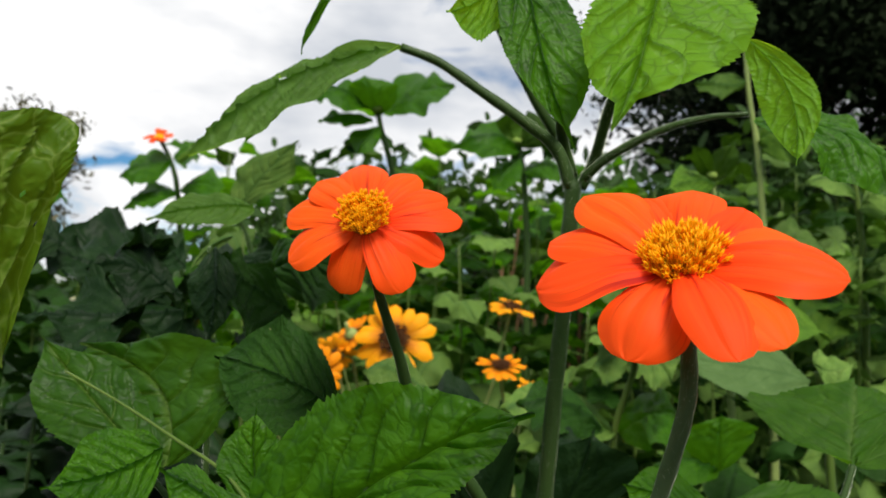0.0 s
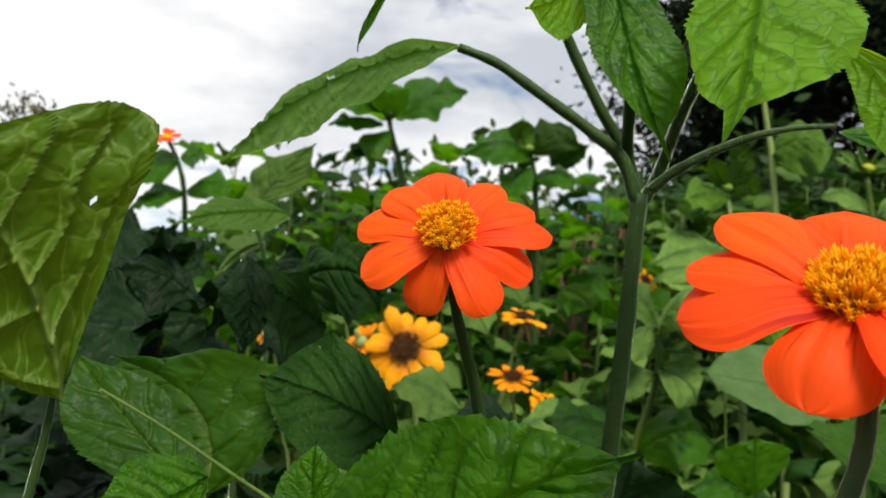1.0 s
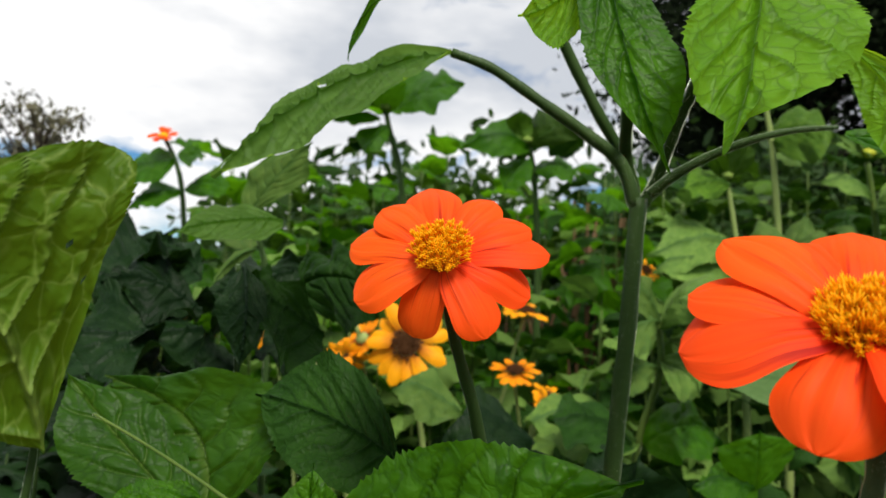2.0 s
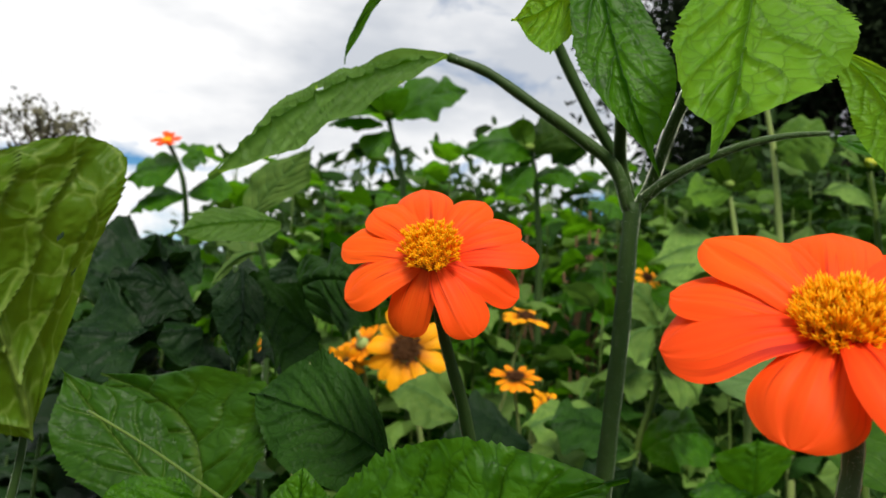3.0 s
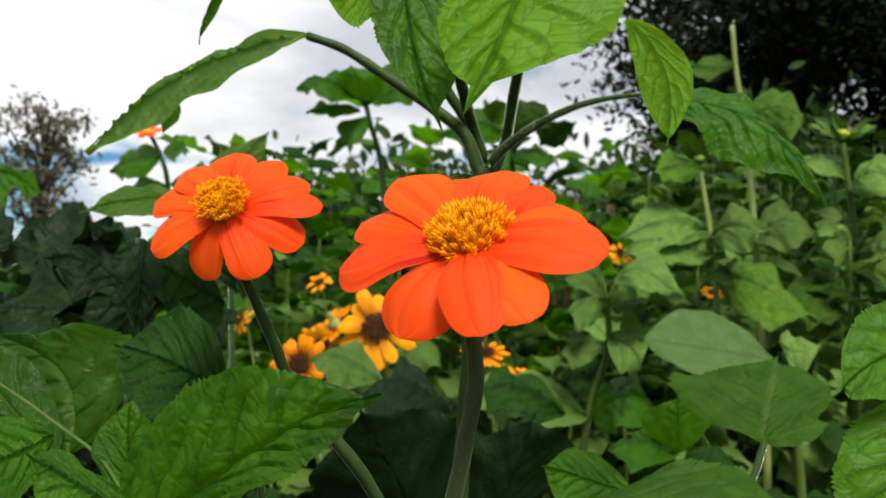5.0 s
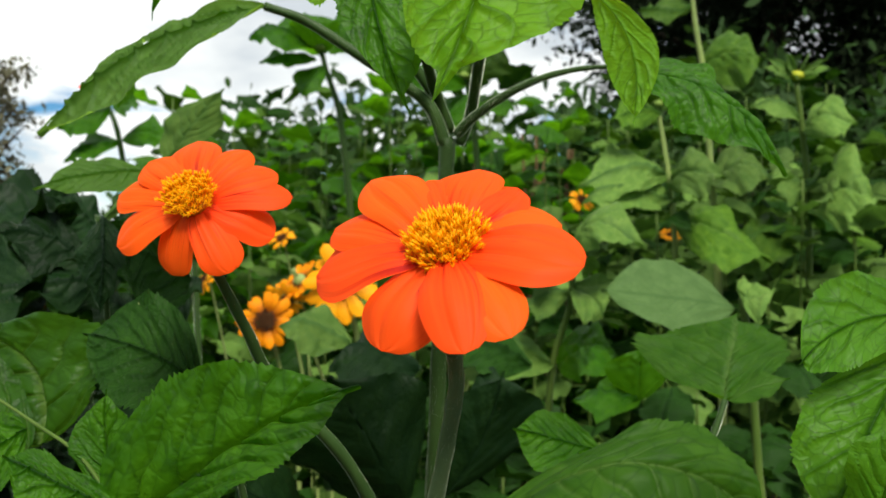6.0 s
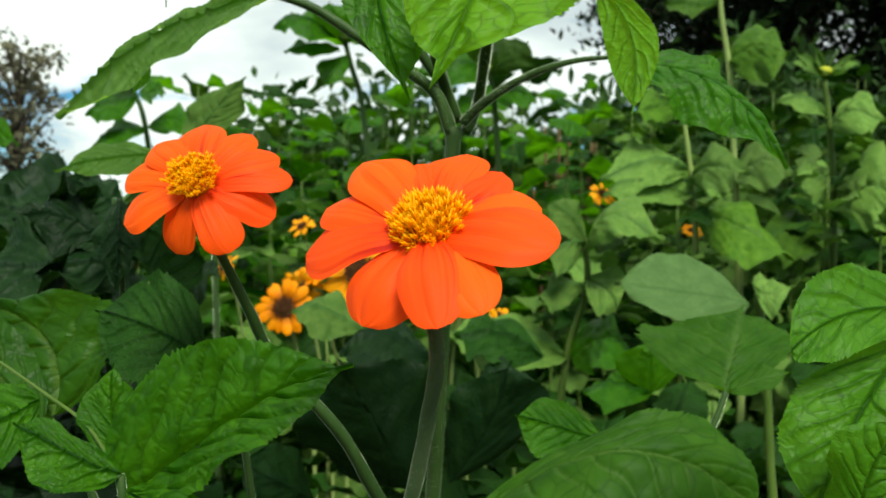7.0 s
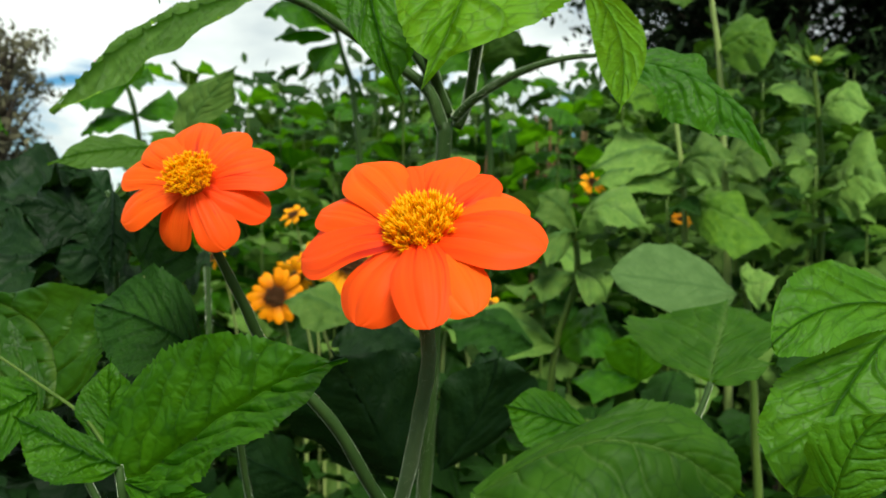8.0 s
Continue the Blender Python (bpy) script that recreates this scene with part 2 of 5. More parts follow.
LEAFG = leaf_material("leaf_grey_green", (0.062, 0.125, 0.020), (0.118, 0.192, 0.036), (0.045, 0.100, 0.024), (0.16, 0.34, 0.04), rough=0.62, through_light=0.20, vary=0.42, gloss=0.10, bump=0.2)
LEAFY = leaf_material("leaf_field", (0.024, 0.062, 0.004), (0.058, 0.112, 0.009), (0.018, 0.054, 0.005), (0.12, 0.29, 0.012), rough=0.58, through_light=0.13, vary=0.60, gloss=0.10, bump=0.2)
STEM = plain_material("stem_green", (0.020, 0.045, 0.009), (0.038, 0.072, 0.017), scale=90, rough=0.5, bump=0.4, depth=0.0004, sheen=0.8, stretch=(1, 1, 0.15))
STEMR = plain_material("stem_downy", (0.046, 0.080, 0.028), (0.080, 0.122, 0.048), scale=90, rough=0.5, bump=0.4, depth=0.0004, sheen=1.0, stretch=(1, 1, 0.15))
STEMP = plain_material("stem_pale", (0.16, 0.22, 0.06), (0.24, 0.30, 0.09), scale=60, rough=0.5, sheen=0.4, stretch=(1, 1, 0.2))
STEMY = plain_material("stem_field", (0.045, 0.085, 0.012), (0.085, 0.130, 0.022), scale=60, rough=0.55, sheen=0.3, stretch=(1, 1, 0.2))
BROWN = plain_material("dry_stem", (0.055, 0.032, 0.014), (0.12, 0.070, 0.032), scale=50, rough=0.8)
PETAL = petal_material("petal_orange", (0.80, 0.052, 0.005), (0.90, 0.078, 0.006), (0.92, 0.115, 0.008), (0.95, 0.15, 0.006), through_light=0.30)
PETALY = petal_material("petal_yellow", (0.26, 0.03, 0.003), (0.85, 0.32, 0.004), (0.86, 0.42, 0.01), (0.85, 0.48, 0.02))
PETALR = petal_material("petal_rusty", (0.12, 0.010, 0.002), (0.84, 0.27, 0.003), (0.60, 0.16, 0.005), (0.8, 0.25, 0.01))
FLORET = plain_material("floret_yellow", (0.94, 0.44, 0.004), (0.98, 0.58, 0.008), scale=300, rough=0.55, bump=0.2, shine=0.45, glow=(0.98, 0.58, 0.01))
FLORETC = plain_material("floret_base", (0.50, 0.16, 0.005), (0.66, 0.25, 0.008), scale=300, rough=0.7)
FLORETD = plain_material("floret_brown", (0.05, 0.022, 0.010), (0.13, 0.05, 0.012), scale=300, rough=0.7)
BUD = plain_material("bud_green", (0.10, 0.17, 0.03), (0.20, 0.28, 0.05), scale=120, rough=0.6)
SOIL = plain_material("soil", (0.020, 0.015, 0.010), (0.050, 0.036, 0.024), scale=4, rough=0.95, bump=0.8, depth=0.02)
BARK = plain_material("bark", (0.03, 0.024, 0.018), (0.09, 0.07, 0.05), scale=9, rough=0.9, bump=0.8, depth=0.02, stretch=(1, 1, 0.2))
# dark evergreen leaves, with their silhouette against the sky put into a near-black colour
CROWN = plain_material("crown_silhouette", (0.006, 0.010, 0.005), (0.016, 0.026, 0.010), scale=3, rough=0.8, gloss=0.02)
CROWNB = plain_material("crown_brown", (0.07, 0.07, 0.04), (0.13, 0.12, 0.07), scale=3, rough=0.7)
SHRUB = plain_material("shrub_green", (0.014, 0.036, 0.007), (0.032, 0.070, 0.014), scale=6, rough=0.6, shine=0.2, glow=(0.08, 0.18, 0.02))
HAIR = plain_material("stem_hair", (0.55, 0.60, 0.42), (0.70, 0.72, 0.55), scale=200, rough=0.5, shine=0.4, glow=(0.75, 0.8, 0.6))
FLORETB = plain_material("bud_yellow", (0.22, 0.28, 0.02), (0.45, 0.42, 0.03), scale=200, rough=0.6)


# ---- builders ----
def thing(name, label, category, group="", kind=""):
    return tagged(new(name), label, category, group, kind)


def part(name, data, mat, parent, label=""):
    """Links a bmesh or a mesh as one object under a thing or a part."""
    if isinstance(data, bmesh.types.BMesh):
        mesh = bpy.data.meshes.new(name)
        data.to_mesh(mesh)
        data.free()
        data = mesh
    if not data.materials:
        data.materials.append(mat)
    ob = new(name, data)
    ob.parent = parent
    if label:
        ob["label"] = label
    return ob


def mesh_of(name, points, faces, smooth=True):
    mesh = bpy.data.meshes.new(name)
    mesh.from_pydata([tuple(p) for p in points], [], [tuple(f) for f in faces])
    if smooth:
        mesh.polygons.foreach_set("use_smooth", [True] * len(mesh.polygons))
    return mesh


def spline(points, steps):
    """A smooth curve through the points (Catmull-Rom)."""
    p = [np.array(q, float) for q in points]
    p = [2 * p[0] - p[1]] + p + [2 * p[-1] - p[-2]]
    out = []
    for i in range(1, len(p) - 2):
        for s in np.linspace(0, 1, steps, endpoint=False):
            out.append(0.5 * (2 * p[i] + (p[i + 1] - p[i - 1]) * s + (2 * p[i - 1] - 5 * p[i] + 4 * p[i + 1] - p[i + 2]) * s ** 2
                              + (3 * p[i] - p[i - 1] - 3 * p[i + 1] + p[i + 2]) * s ** 3))
    out.append(p[-2])
    return np.array(out)


def tube_data(points, r0, r1, steps=6, sides=10, groove=0.06):
    """Points and faces of a tapering stem with faint ribs."""
    line = spline(points, steps)
    ahead = np.gradient(line, axis=0)
    ahead /= np.linalg.norm(ahead, axis=1)[:, None]
    ref = np.array((0.31, 0.95, 0.05))
    verts, faces = [], []
    for i, (c, a) in enumerate(zip(line, ahead)):
        s = np.cross(a, ref)
        s /= np.linalg.norm(s) + 1e-9
        u = np.cross(s, a)
        r = r0 + (r1 - r0) * i / (len(line) - 1)
        for k in range(sides):
            b = 2 * math.pi * k / sides
            rr = r * (1 + groove * math.cos(5 * b) + 0.05 * math.sin(i * 1.3 + k))
            verts.append(c + rr * (math.cos(b) * s + math.sin(b) * u))
    for i in range(len(line) - 1):
        for k in range(sides):
            a, b = i * sides + k, i * sides + (k + 1) % sides
            faces.append((a, b, b + sides, a + sides))
    n = len(verts)
    verts += [line[0], line[-1]]
    for k in range(sides):
        faces.append((n, (k + 1) % sides, k))
        faces.append((n + 1, n - sides + k, n - sides + (k + 1) % sides))
    return verts, faces


def stem_on(parent, points, r0, r1, mat, name="stem", sides=12):
    return part(name, mesh_of(name, *tube_data(points, r0, r1, sides=sides)), mat, parent)


def hairs_on(parent, points, r0, r1, count, length, seed, reach=0.22):
    """Short pale hairs that stand off the upper stretch of a stem."""
    rng = np.random.RandomState(seed)
    line = spline(points, 14)
    way = np.concatenate([[0], np.cumsum(np.linalg.norm(np.diff(line, axis=0), axis=1))])
    at = rng.uniform(0, min(reach, way[-1]), count)
    spot = np.stack([np.interp(at, way, line[:, k]) for k in range(3)], 1)
    ahead = np.stack([np.interp(at + 0.002, way, line[:, k]) for k in range(3)], 1) - spot
    ahead /= np.linalg.norm(ahead, axis=1)[:, None]
    out = rng.normal(0, 1, (count, 3))
    out -= ahead * (out * ahead).sum(1)[:, None]
    out /= np.linalg.norm(out, axis=1)[:, None]
    r = (r0 + (r1 - r0) * at / way[-1])[:, None] * 0.95
    root = spot + out * r
    tip = root + (out + 0.5 * rng.normal(0, 1, (count, 3))) * length * rng.uniform(0.5, 1.2, (count, 1))
    side = np.cross(out, ahead) * 0.000035
    verts = np.stack([root - side, root + side, tip], 1).reshape(-1, 3)
    part("hairs", mesh_of("hairs", verts, np.arange(3 * count).reshape(-1, 3), smooth=False), HAIR, parent, "short pale hairs along the stem")


def leaf_mesh(base, mid, tip, left, right, p=0.55, q=0.8, nu=24, nv=180, relief=1.0, cup=0.0, wave=0.12, teeth=0.08, lobes=0.0, holes=(), seed=0, ribs=7.0, sharp=1.25, foot=2.4, drip=0.07, heel=0.62, tail=0.14):
    """A leaf from its midrib (base, middle, tip) and its two margins at the widest place. p and q set where it is
    widest, sharp draws out the tip, foot rounds the base, heel below 1 fills it, tail is the width left to a drawn-out tip; relief is the swelling between the side veins, cup the bow of each half, wave the rippling of the margins."""
    base, mid, tip, left, right = (np.array(v, float) for v in (base, mid, tip, left, right))
    rng = np.random.RandomState(seed)
    v = np.linspace(0, 1, nv + 1)
    ctrl = 2 * mid - 0.5 * (base + tip)
    line = lambda s: ((1 - s) ** 2)[..., None] * base + (2 * s * (1 - s))[..., None] * ctrl + (s ** 2)[..., None] * tip
    vm = p / (p + q)
    widest = line(np.array([vm]))[0]
    ahead = np.clip((v - vm) / (1 - vm), 0, 1)
    front = np.maximum(np.cos(0.5 * math.pi * np.clip(ahead / (1 - drip), 0, 1)) ** sharp, tail * (1 - ahead))
    back = np.clip(1 - np.clip(1 - v / vm, 0, 1) ** foot, 0, 1) ** heel
    f = np.where(v < vm, back, front)
    f[0], f[-1] = 0.02, 0.0
    f = f * (1 + lobes * np.cos(2 * math.pi * (v - vm) * 2.4))
    u = np.linspace(-1, 1, 2 * nu + 1)
    u = np.sign(u) * np.abs(u) ** 1.4
    U, V = np.meshgrid(u, v)
    half = np.where(U < 0, -1.0, 1.0)
    ph = rng.rand(6) * 6.28
    saw = teeth * (0.75 + 0.6 * np.sin(V * 17 + ph[0] + half)) * np.abs((V * 29 + 0.5 * np.sin(V * 40 + ph[1] * half)) % 1 - 0.2) * np.clip(np.abs(U) * 4 - 3, 0, 1)
    amount = np.abs(U) * (f[:, None] * (1 + saw) + 0.0)
    hl, hr = left - widest, right - widest
    size = 0.5 * (np.linalg.norm(hl) + np.linalg.norm(hr))
    # side veins sweep forward to the tip
    sweep = 0.14 * np.abs(U) ** 1.5 * np.clip(V * 4, 0, 1) * (1 - V) ** 1.3
    P = line(np.clip(V + sweep, 0, 1)) + np.where((U < 0)[..., None], amount[..., None] * hl, amount[..., None] * hr)

    def normals(P):
        n = np.cross(np.gradient(P, axis=1), np.gradient(P, axis=0))
        return n / (np.linalg.norm(n, axis=2, keepdims=True) + 1e-12)
    N = normals(P)
    N = N / (np.linalg.norm(N, axis=2, keepdims=True) + 1e-12)
    phase = ribs * (V - (0.25 * np.abs(U) + 0.14 * np.abs(U) ** 2.4) * f[:, None] ** 0.7 + 0.02 * np.sin(U * 4 + V * 13 + ph[5]) + 0.012 * np.sin(V * 31 + ph[2] + 2 * half)) + 0.22 * half
    d = np.abs(phase % 1 - 0.5) * 2            # 1 on a side vein, 0 between
    side = np.exp(-((1 - d) / (0.016 * ribs)) ** 2)
    mid_vein = np.exp(-(np.abs(U) * np.maximum(f[:, None], 0.15) / 0.032) ** 2)
    fade = np.clip(1 - np.abs(U), 0.12, 1) ** 0.6
    pillow = (1 - np.exp(-((1 - d) / (0.036 * ribs)) ** 2)) * (1 - np.exp(-(np.abs(U) * np.maximum(f[:, None], 0.15) / 0.11) ** 2))
    h = 0.056 * relief * size * (pillow * (0.8 + 0.2 * np.sin(U * 9 + V * 23 + ph[0])) - 0.9 * side * fade - 1.3 * mid_vein)
    h = h * np.clip(f[:, None] * 2.5, 0, 1) * (1 - 0.75 * np.abs(U) ** 5)
    h += 0.012 * size * (np.sin(U * 7 + V * 9 + ph[4]) * np.sin(V * 17 - U * 3 + ph[5]) + 0.6 * np.sin(U * 13 - V * 21 + ph[3])) * np.clip(f[:, None] * 2, 0, 1)
    h += size * wave * np.abs(U) ** 2.2 * (np.sin(V * 11 + ph[1] + half) * 0.6 + np.sin(V * 23 + ph[2] - half) * 0.3) * np.clip(f[:, None] * 2, 0, 1)
    h += size * (cup * U ** 2 * f[:, None] + 0.05 * np.sin(U * 2.6 + V * 5.1 + ph[3]))
    P = P + N * h[..., None]
    w = 2 * nu + 1
    faces = []
    gone = np.zeros((nv, 2 * nu), bool)
    uc, vc = 0.5 * (u[:-1] + u[1:]), 0.5 * (v[:-1] + v[1:])
    for hu, hv, hr_ in holes:
        gone |= ((uc[None, :] - hu) * 0.30) ** 2 + (vc[:, None] - hv) ** 2 * (1 + 0.4 * np.sin(9 * uc[None, :])) < hr_ ** 2
    for i in range(nv):
        for k in range(2 * nu):
            if not gone[i, k]:
                a = i * w + k
                faces.append((a, a + 1, a + w + 1, a + w))
    mesh = mesh_of("leaf", P.reshape(-1, 3), faces)
    vein = np.clip(np.maximum(mid_vein, 0.8 * side * fade), 0, 1)
    att = mesh.attributes.new("vein", "FLOAT", "POINT")
    att.data.foreach_set("value", vein.reshape(-1).astype(np.float32))
    uv = mesh.uv_layers.new(name="UVMap")
    index = np.empty(len(mesh.loops), np.int32)
    mesh.loops.foreach_get("vertex_index", index)
    wide = 2 * size / (np.linalg.norm(mid - base) + np.linalg.norm(tip - mid))
    flat = np.stack([0.5 + 0.5 * wide * U.reshape(-1) * np.repeat(f, w), V.reshape(-1)], 1)
    uv.data.foreach_set("uv", flat[index].reshape(-1).astype(np.float32))
    return mesh


leaf_count = [0]


def leaf_on(parent, base, mid, tip, left, right, mat, **shape):
    leaf_count[0] += 1
    return part("leaf", leaf_mesh(base, mid, tip, left, right, seed=leaf_count[0], **shape), mat, parent)


def petal_mesh(base, tip, normal, width, arch=0.12, seed=0, nu=14, nv=30, fold=0.11, notch=0.0, a=0.52, b=3.4, c=0.55, twist=0.0):
    """A petal from base to tip, bowed along the flower's normal, with lengthwise pleats. a sets how fast it
    widens from its base, b how late it closes, c how blunt its end is."""
    base, tip, normal = (np.array(v, float) for v in (base, tip, normal))
    rng = np.random.RandomState(seed)
    axis = tip - base
    length = np.linalg.norm(axis)
    axis /= length
    side = np.cross(axis, normal)
    side /= np.linalg.norm(side)
    up = np.cross(side, axis)
    v, u = np.linspace(0, 1, nv + 1), np.linspace(-1, 1, 2 * nu + 1)
    U, V = np.meshgrid(u, v)
    outline = lambda s: (0.16 + 0.84 * s ** a) * np.clip(1 - s ** b, 0, 1) ** c
    f = outline(V) / outline(np.linspace(0, 1, 200)).max()
    ph = rng.rand(4) * 6.28
    reach = V * (1 - notch * np.exp(-((np.abs(U) - 0.0) / 0.18) ** 2) * V ** 8) + 0.012 * np.sin(U * 4 + ph[3]) * V ** 4 * (1 - V ** 3)
    X = 0.5 * width * f * U * (1 + 0.05 * np.sin(V * 9 + ph[0]))
    Z = arch * length * (4 * V * (1 - V) * 0.5 + 0.5 * np.sin(V * math.pi))
    Z = Z - fold * width * (np.abs(U) ** 2) * f + (0.012 * width * np.cos(U * 9.5 + ph[1]) * f + 0.035 * width * np.sin(V * 6 + U * 2 + ph[2]) * V) * (1 - V ** 5)
    Z = Z - 0.035 * width * np.exp(-((np.abs(U + 0.06) - 0.36) / 0.05) ** 2) * (1 - 0.6 * V) + twist * width * U * V
    P = base + (reach * length)[..., None] * axis + X[..., None] * side + Z[..., None] * up
    w = 2 * nu + 1
    faces = [(i * w + k, i * w + k + 1, (i + 1) * w + k + 1, (i + 1) * w + k) for i in range(nv) for k in range(2 * nu)]
    mesh = mesh_of("petal", P.reshape(-1, 3), faces)
    uv = mesh.uv_layers.new(name="UVMap")
    index = np.empty(len(mesh.loops), np.int32)
    mesh.loops.foreach_get("vertex_index", index)
    flat = np.stack([0.5 + 0.5 * U.reshape(-1) + seed * 3.1, V.reshape(-1)], 1)
    uv.data.foreach_set("uv", flat[index].reshape(-1).astype(np.float32))
    return mesh


def frame_of(normal):
    n = Vector(normal).normalized()
    x = Vector((1, 0, 0)) - n * n.x
    x.normalize()
    return Matrix((x, n.cross(x), n)).transposed()


def floret_mesh(length, radius):
    """One tubular floret whose mouth opens into five pointed lobes."""
    verts, faces = [], []
    for z, r in ((0.0, 0.6), (0.5, 0.7), (0.8, 1.1)):
        for k in range(5):
            b = 2 * math.pi * k / 5
            verts.append((r * radius * math.cos(b), r * radius * math.sin(b), z * length))
    for j in range(2):
        for k in range(5):
            a, b = j * 5 + k, j * 5 + (k + 1) % 5
            faces.append((a, b, b + 5, a + 5))
    for k in range(5):
        b = 2 * math.pi * (k + 0.5) / 5
        verts.append((2.5 * radius * math.cos(b), 2.5 * radius * math.sin(b), length * 1.0))
        faces.append((10 + k, 10 + (k + 1) % 5, 15 + k))
    verts.append((0, 0, length * 1.12))
    for k in range(5):
        faces.append((10 + k, 10 + (k + 1) % 5, 20))
    return mesh_of("floret", verts, faces)


def disc_on(flower, centre, normal, radius, rise, count, length, thick, seed, mat, core):
    """The middle of a flower: a low green cushion and its florets, set in a spiral."""
    rng = random.Random(seed)
    turn = frame_of(normal)
    c = Vector(centre)
    bm = bmesh.new()
    bmesh.ops.create_uvsphere(bm, u_segments=20, v_segments=10, radius=1.0)
    bm.transform(Matrix.LocRotScale(c, turn.to_quaternion(), (radius * 0.74, radius * 0.74, rise * 0.66)))
    for f in bm.faces:
        f.smooth = True
    cushion = part("cushion", bm, core, flower)
    shape = floret_mesh(length, thick)
    shape.materials.append(mat)
    for i in range(count):
        s = (i + 0.5) / count
        r, b = math.sqrt(s) * radius, i * 2.39996
        lift = rise * math.sqrt(max(0, 1 - (s * 0.95) ** 1.3)) * 0.75
        out = Vector((math.cos(b), math.sin(b), 0))
        ahead = (Vector((0, 0, 1)) + out * (0.75 * s ** 1.5) + Vector((rng.uniform(-.3, .3), rng.uniform(-.3, .3), 0))).normalized()
        spot = c + turn @ (out * r * 0.9 + Vector((0, 0, lift)))
        size = rng.uniform(0.75, 1.55) * (0.6 if s < 0.10 else 1.0)
        ob = part("floret", shape, mat, cushion)
        ob.matrix_basis = Matrix.Translation(spot) @ (turn @ ahead.to_track_quat("Z", "Y").to_matrix()).to_4x4() @ Matrix.Diagonal((1, 1, size, 1))


def calyx_on(flower, centre, normal, radius, mat, seed):
    """The green cup under the petals, with its pointed bracts."""
    turn = frame_of(normal)
    c = Vector(centre)
    rng = random.Random(seed)
    verts, faces = [], []
    rings = ((0.0, 0.95), (-0.35, 0.95), (-0.8, 0.72), (-1.15, 0.4))
    for z, r in rings:
        for k in range(16):
            b = 2 * math.pi * k / 16
            rr = r * (1 + 0.05 * math.cos(8 * b))
            verts.append(c + turn @ Vector((rr * radius * math.cos(b), rr * radius * math.sin(b), z * radius * 0.8)))
    for j in range(3):
        for k in range(16):
            a, b = j * 16 + k, j * 16 + (k + 1) % 16
            faces.append((a, b, b + 16, a + 16))
    part("calyx", mesh_of("calyx", verts, faces), mat, flower)


# ---- ground ----
bm = bmesh.new()
bmesh.ops.create_grid(bm, x_segments=90, y_segments=90, size=1.0)
for v in bm.verts:
    x, y = v.co.x, v.co.y
    far = math.hypot(x, y)
    grow = 6 + 900 * max(0.0, far - 0.35) ** 3
    v.co = Vector((x * grow, y * grow + 2, 0.03 * noise.noise(Vector((x * 30, y * 30, 0)))))
for f in bm.faces:
    f.smooth = True
mesh = bpy.data.meshes.new("ground")
bm.to_mesh(mesh)
bm.free()
mesh.materials.append(SOIL)
tagged(new("ground", mesh), "dark bare soil under dense garden plants", "ground", kind="structure")


# ---- the two orange flowers ----
small_flower = thing('orange_flower', 'orange-red daisy-like flower with a yellow centre on a thin stem', 'flower', 'orange flowers')
part('petal', petal_mesh((0.0235, 0.2816, 1.2919), (0.0189, 0.3013, 1.3123), (-0.0603, -0.8243, 0.5629), 0.0170, arch=0.12, seed=40, b=5.0), PETAL, small_flower)
part('petal', petal_mesh((0.0264, 0.2808, 1.2918), (0.0391, 0.2920, 1.3075), (-0.0603, -0.8243, 0.5629), 0.0125, arch=0.12, seed=41, b=5.0), PETAL, small_flower)
part('petal', petal_mesh((0.0278, 0.2802, 1.2903), (0.0500, 0.2872, 1.2990), (-0.0603, -0.8243, 0.5629), 0.0135, arch=0.12, seed=42), PETAL, small_flower)
part('petal', petal_mesh((0.0282, 0.2798, 1.2890), (0.0556, 0.2833, 1.2909), (-0.0603, -0.8243, 0.5629), 0.0125, arch=0.12, seed=43), PETAL, small_flower)
part('petal', petal_mesh((0.0280, 0.2782, 1.2881), (0.0501, 0.2816, 1.2781), (-0.0603, -0.8243, 0.5629), 0.0150, arch=0.12, seed=44), PETAL, small_flower)
part('petal', petal_mesh((0.0262, 0.2773, 1.2859), (0.0378, 0.2735, 1.2662), (-0.0603, -0.8243, 0.5629), 0.0145, arch=0.12, seed=45, b=4.5), PETAL, small_flower)
part('petal', petal_mesh((0.0226, 0.2772, 1.2857), (0.0170, 0.2809, 1.2653), (-0.0603, -0.8243, 0.5629), 0.0140, arch=0.12, seed=46, b=4.5), PETAL, small_flower)
part('petal', petal_mesh((0.0205, 0.2783, 1.2874), (-0.0004, 0.2794, 1.2750), (-0.0603, -0.8243, 0.5629), 0.0160, arch=0.12, seed=47, b=4.5), PETAL, small_flower)
part('petal', petal_mesh((0.0203, 0.2802, 1.2895), (-0.0036, 0.2885, 1.2920), (-0.0603, -0.8243, 0.5629), 0.0150, arch=0.12, seed=48, b=4.5), PETAL, small_flower)
part('petal', petal_mesh((0.0214, 0.2809, 1.2911), (0.0050, 0.2920, 1.3037), (-0.0603, -0.8243, 0.5629), 0.0145, arch=0.12, seed=49, b=5.0), PETAL, small_flower)
disc_on(small_flower, (0.0241, 0.2785, 1.2893), (-0.0603, -0.8243, 0.5629), 0.0076, 0.0050, 190, 0.0034, 0.00042, 40, FLORET, FLORETC)
calyx_on(small_flower, (0.0243, 0.2804, 1.2880), (-0.0603, -0.8243, 0.5629), 0.0062, STEM, 40)
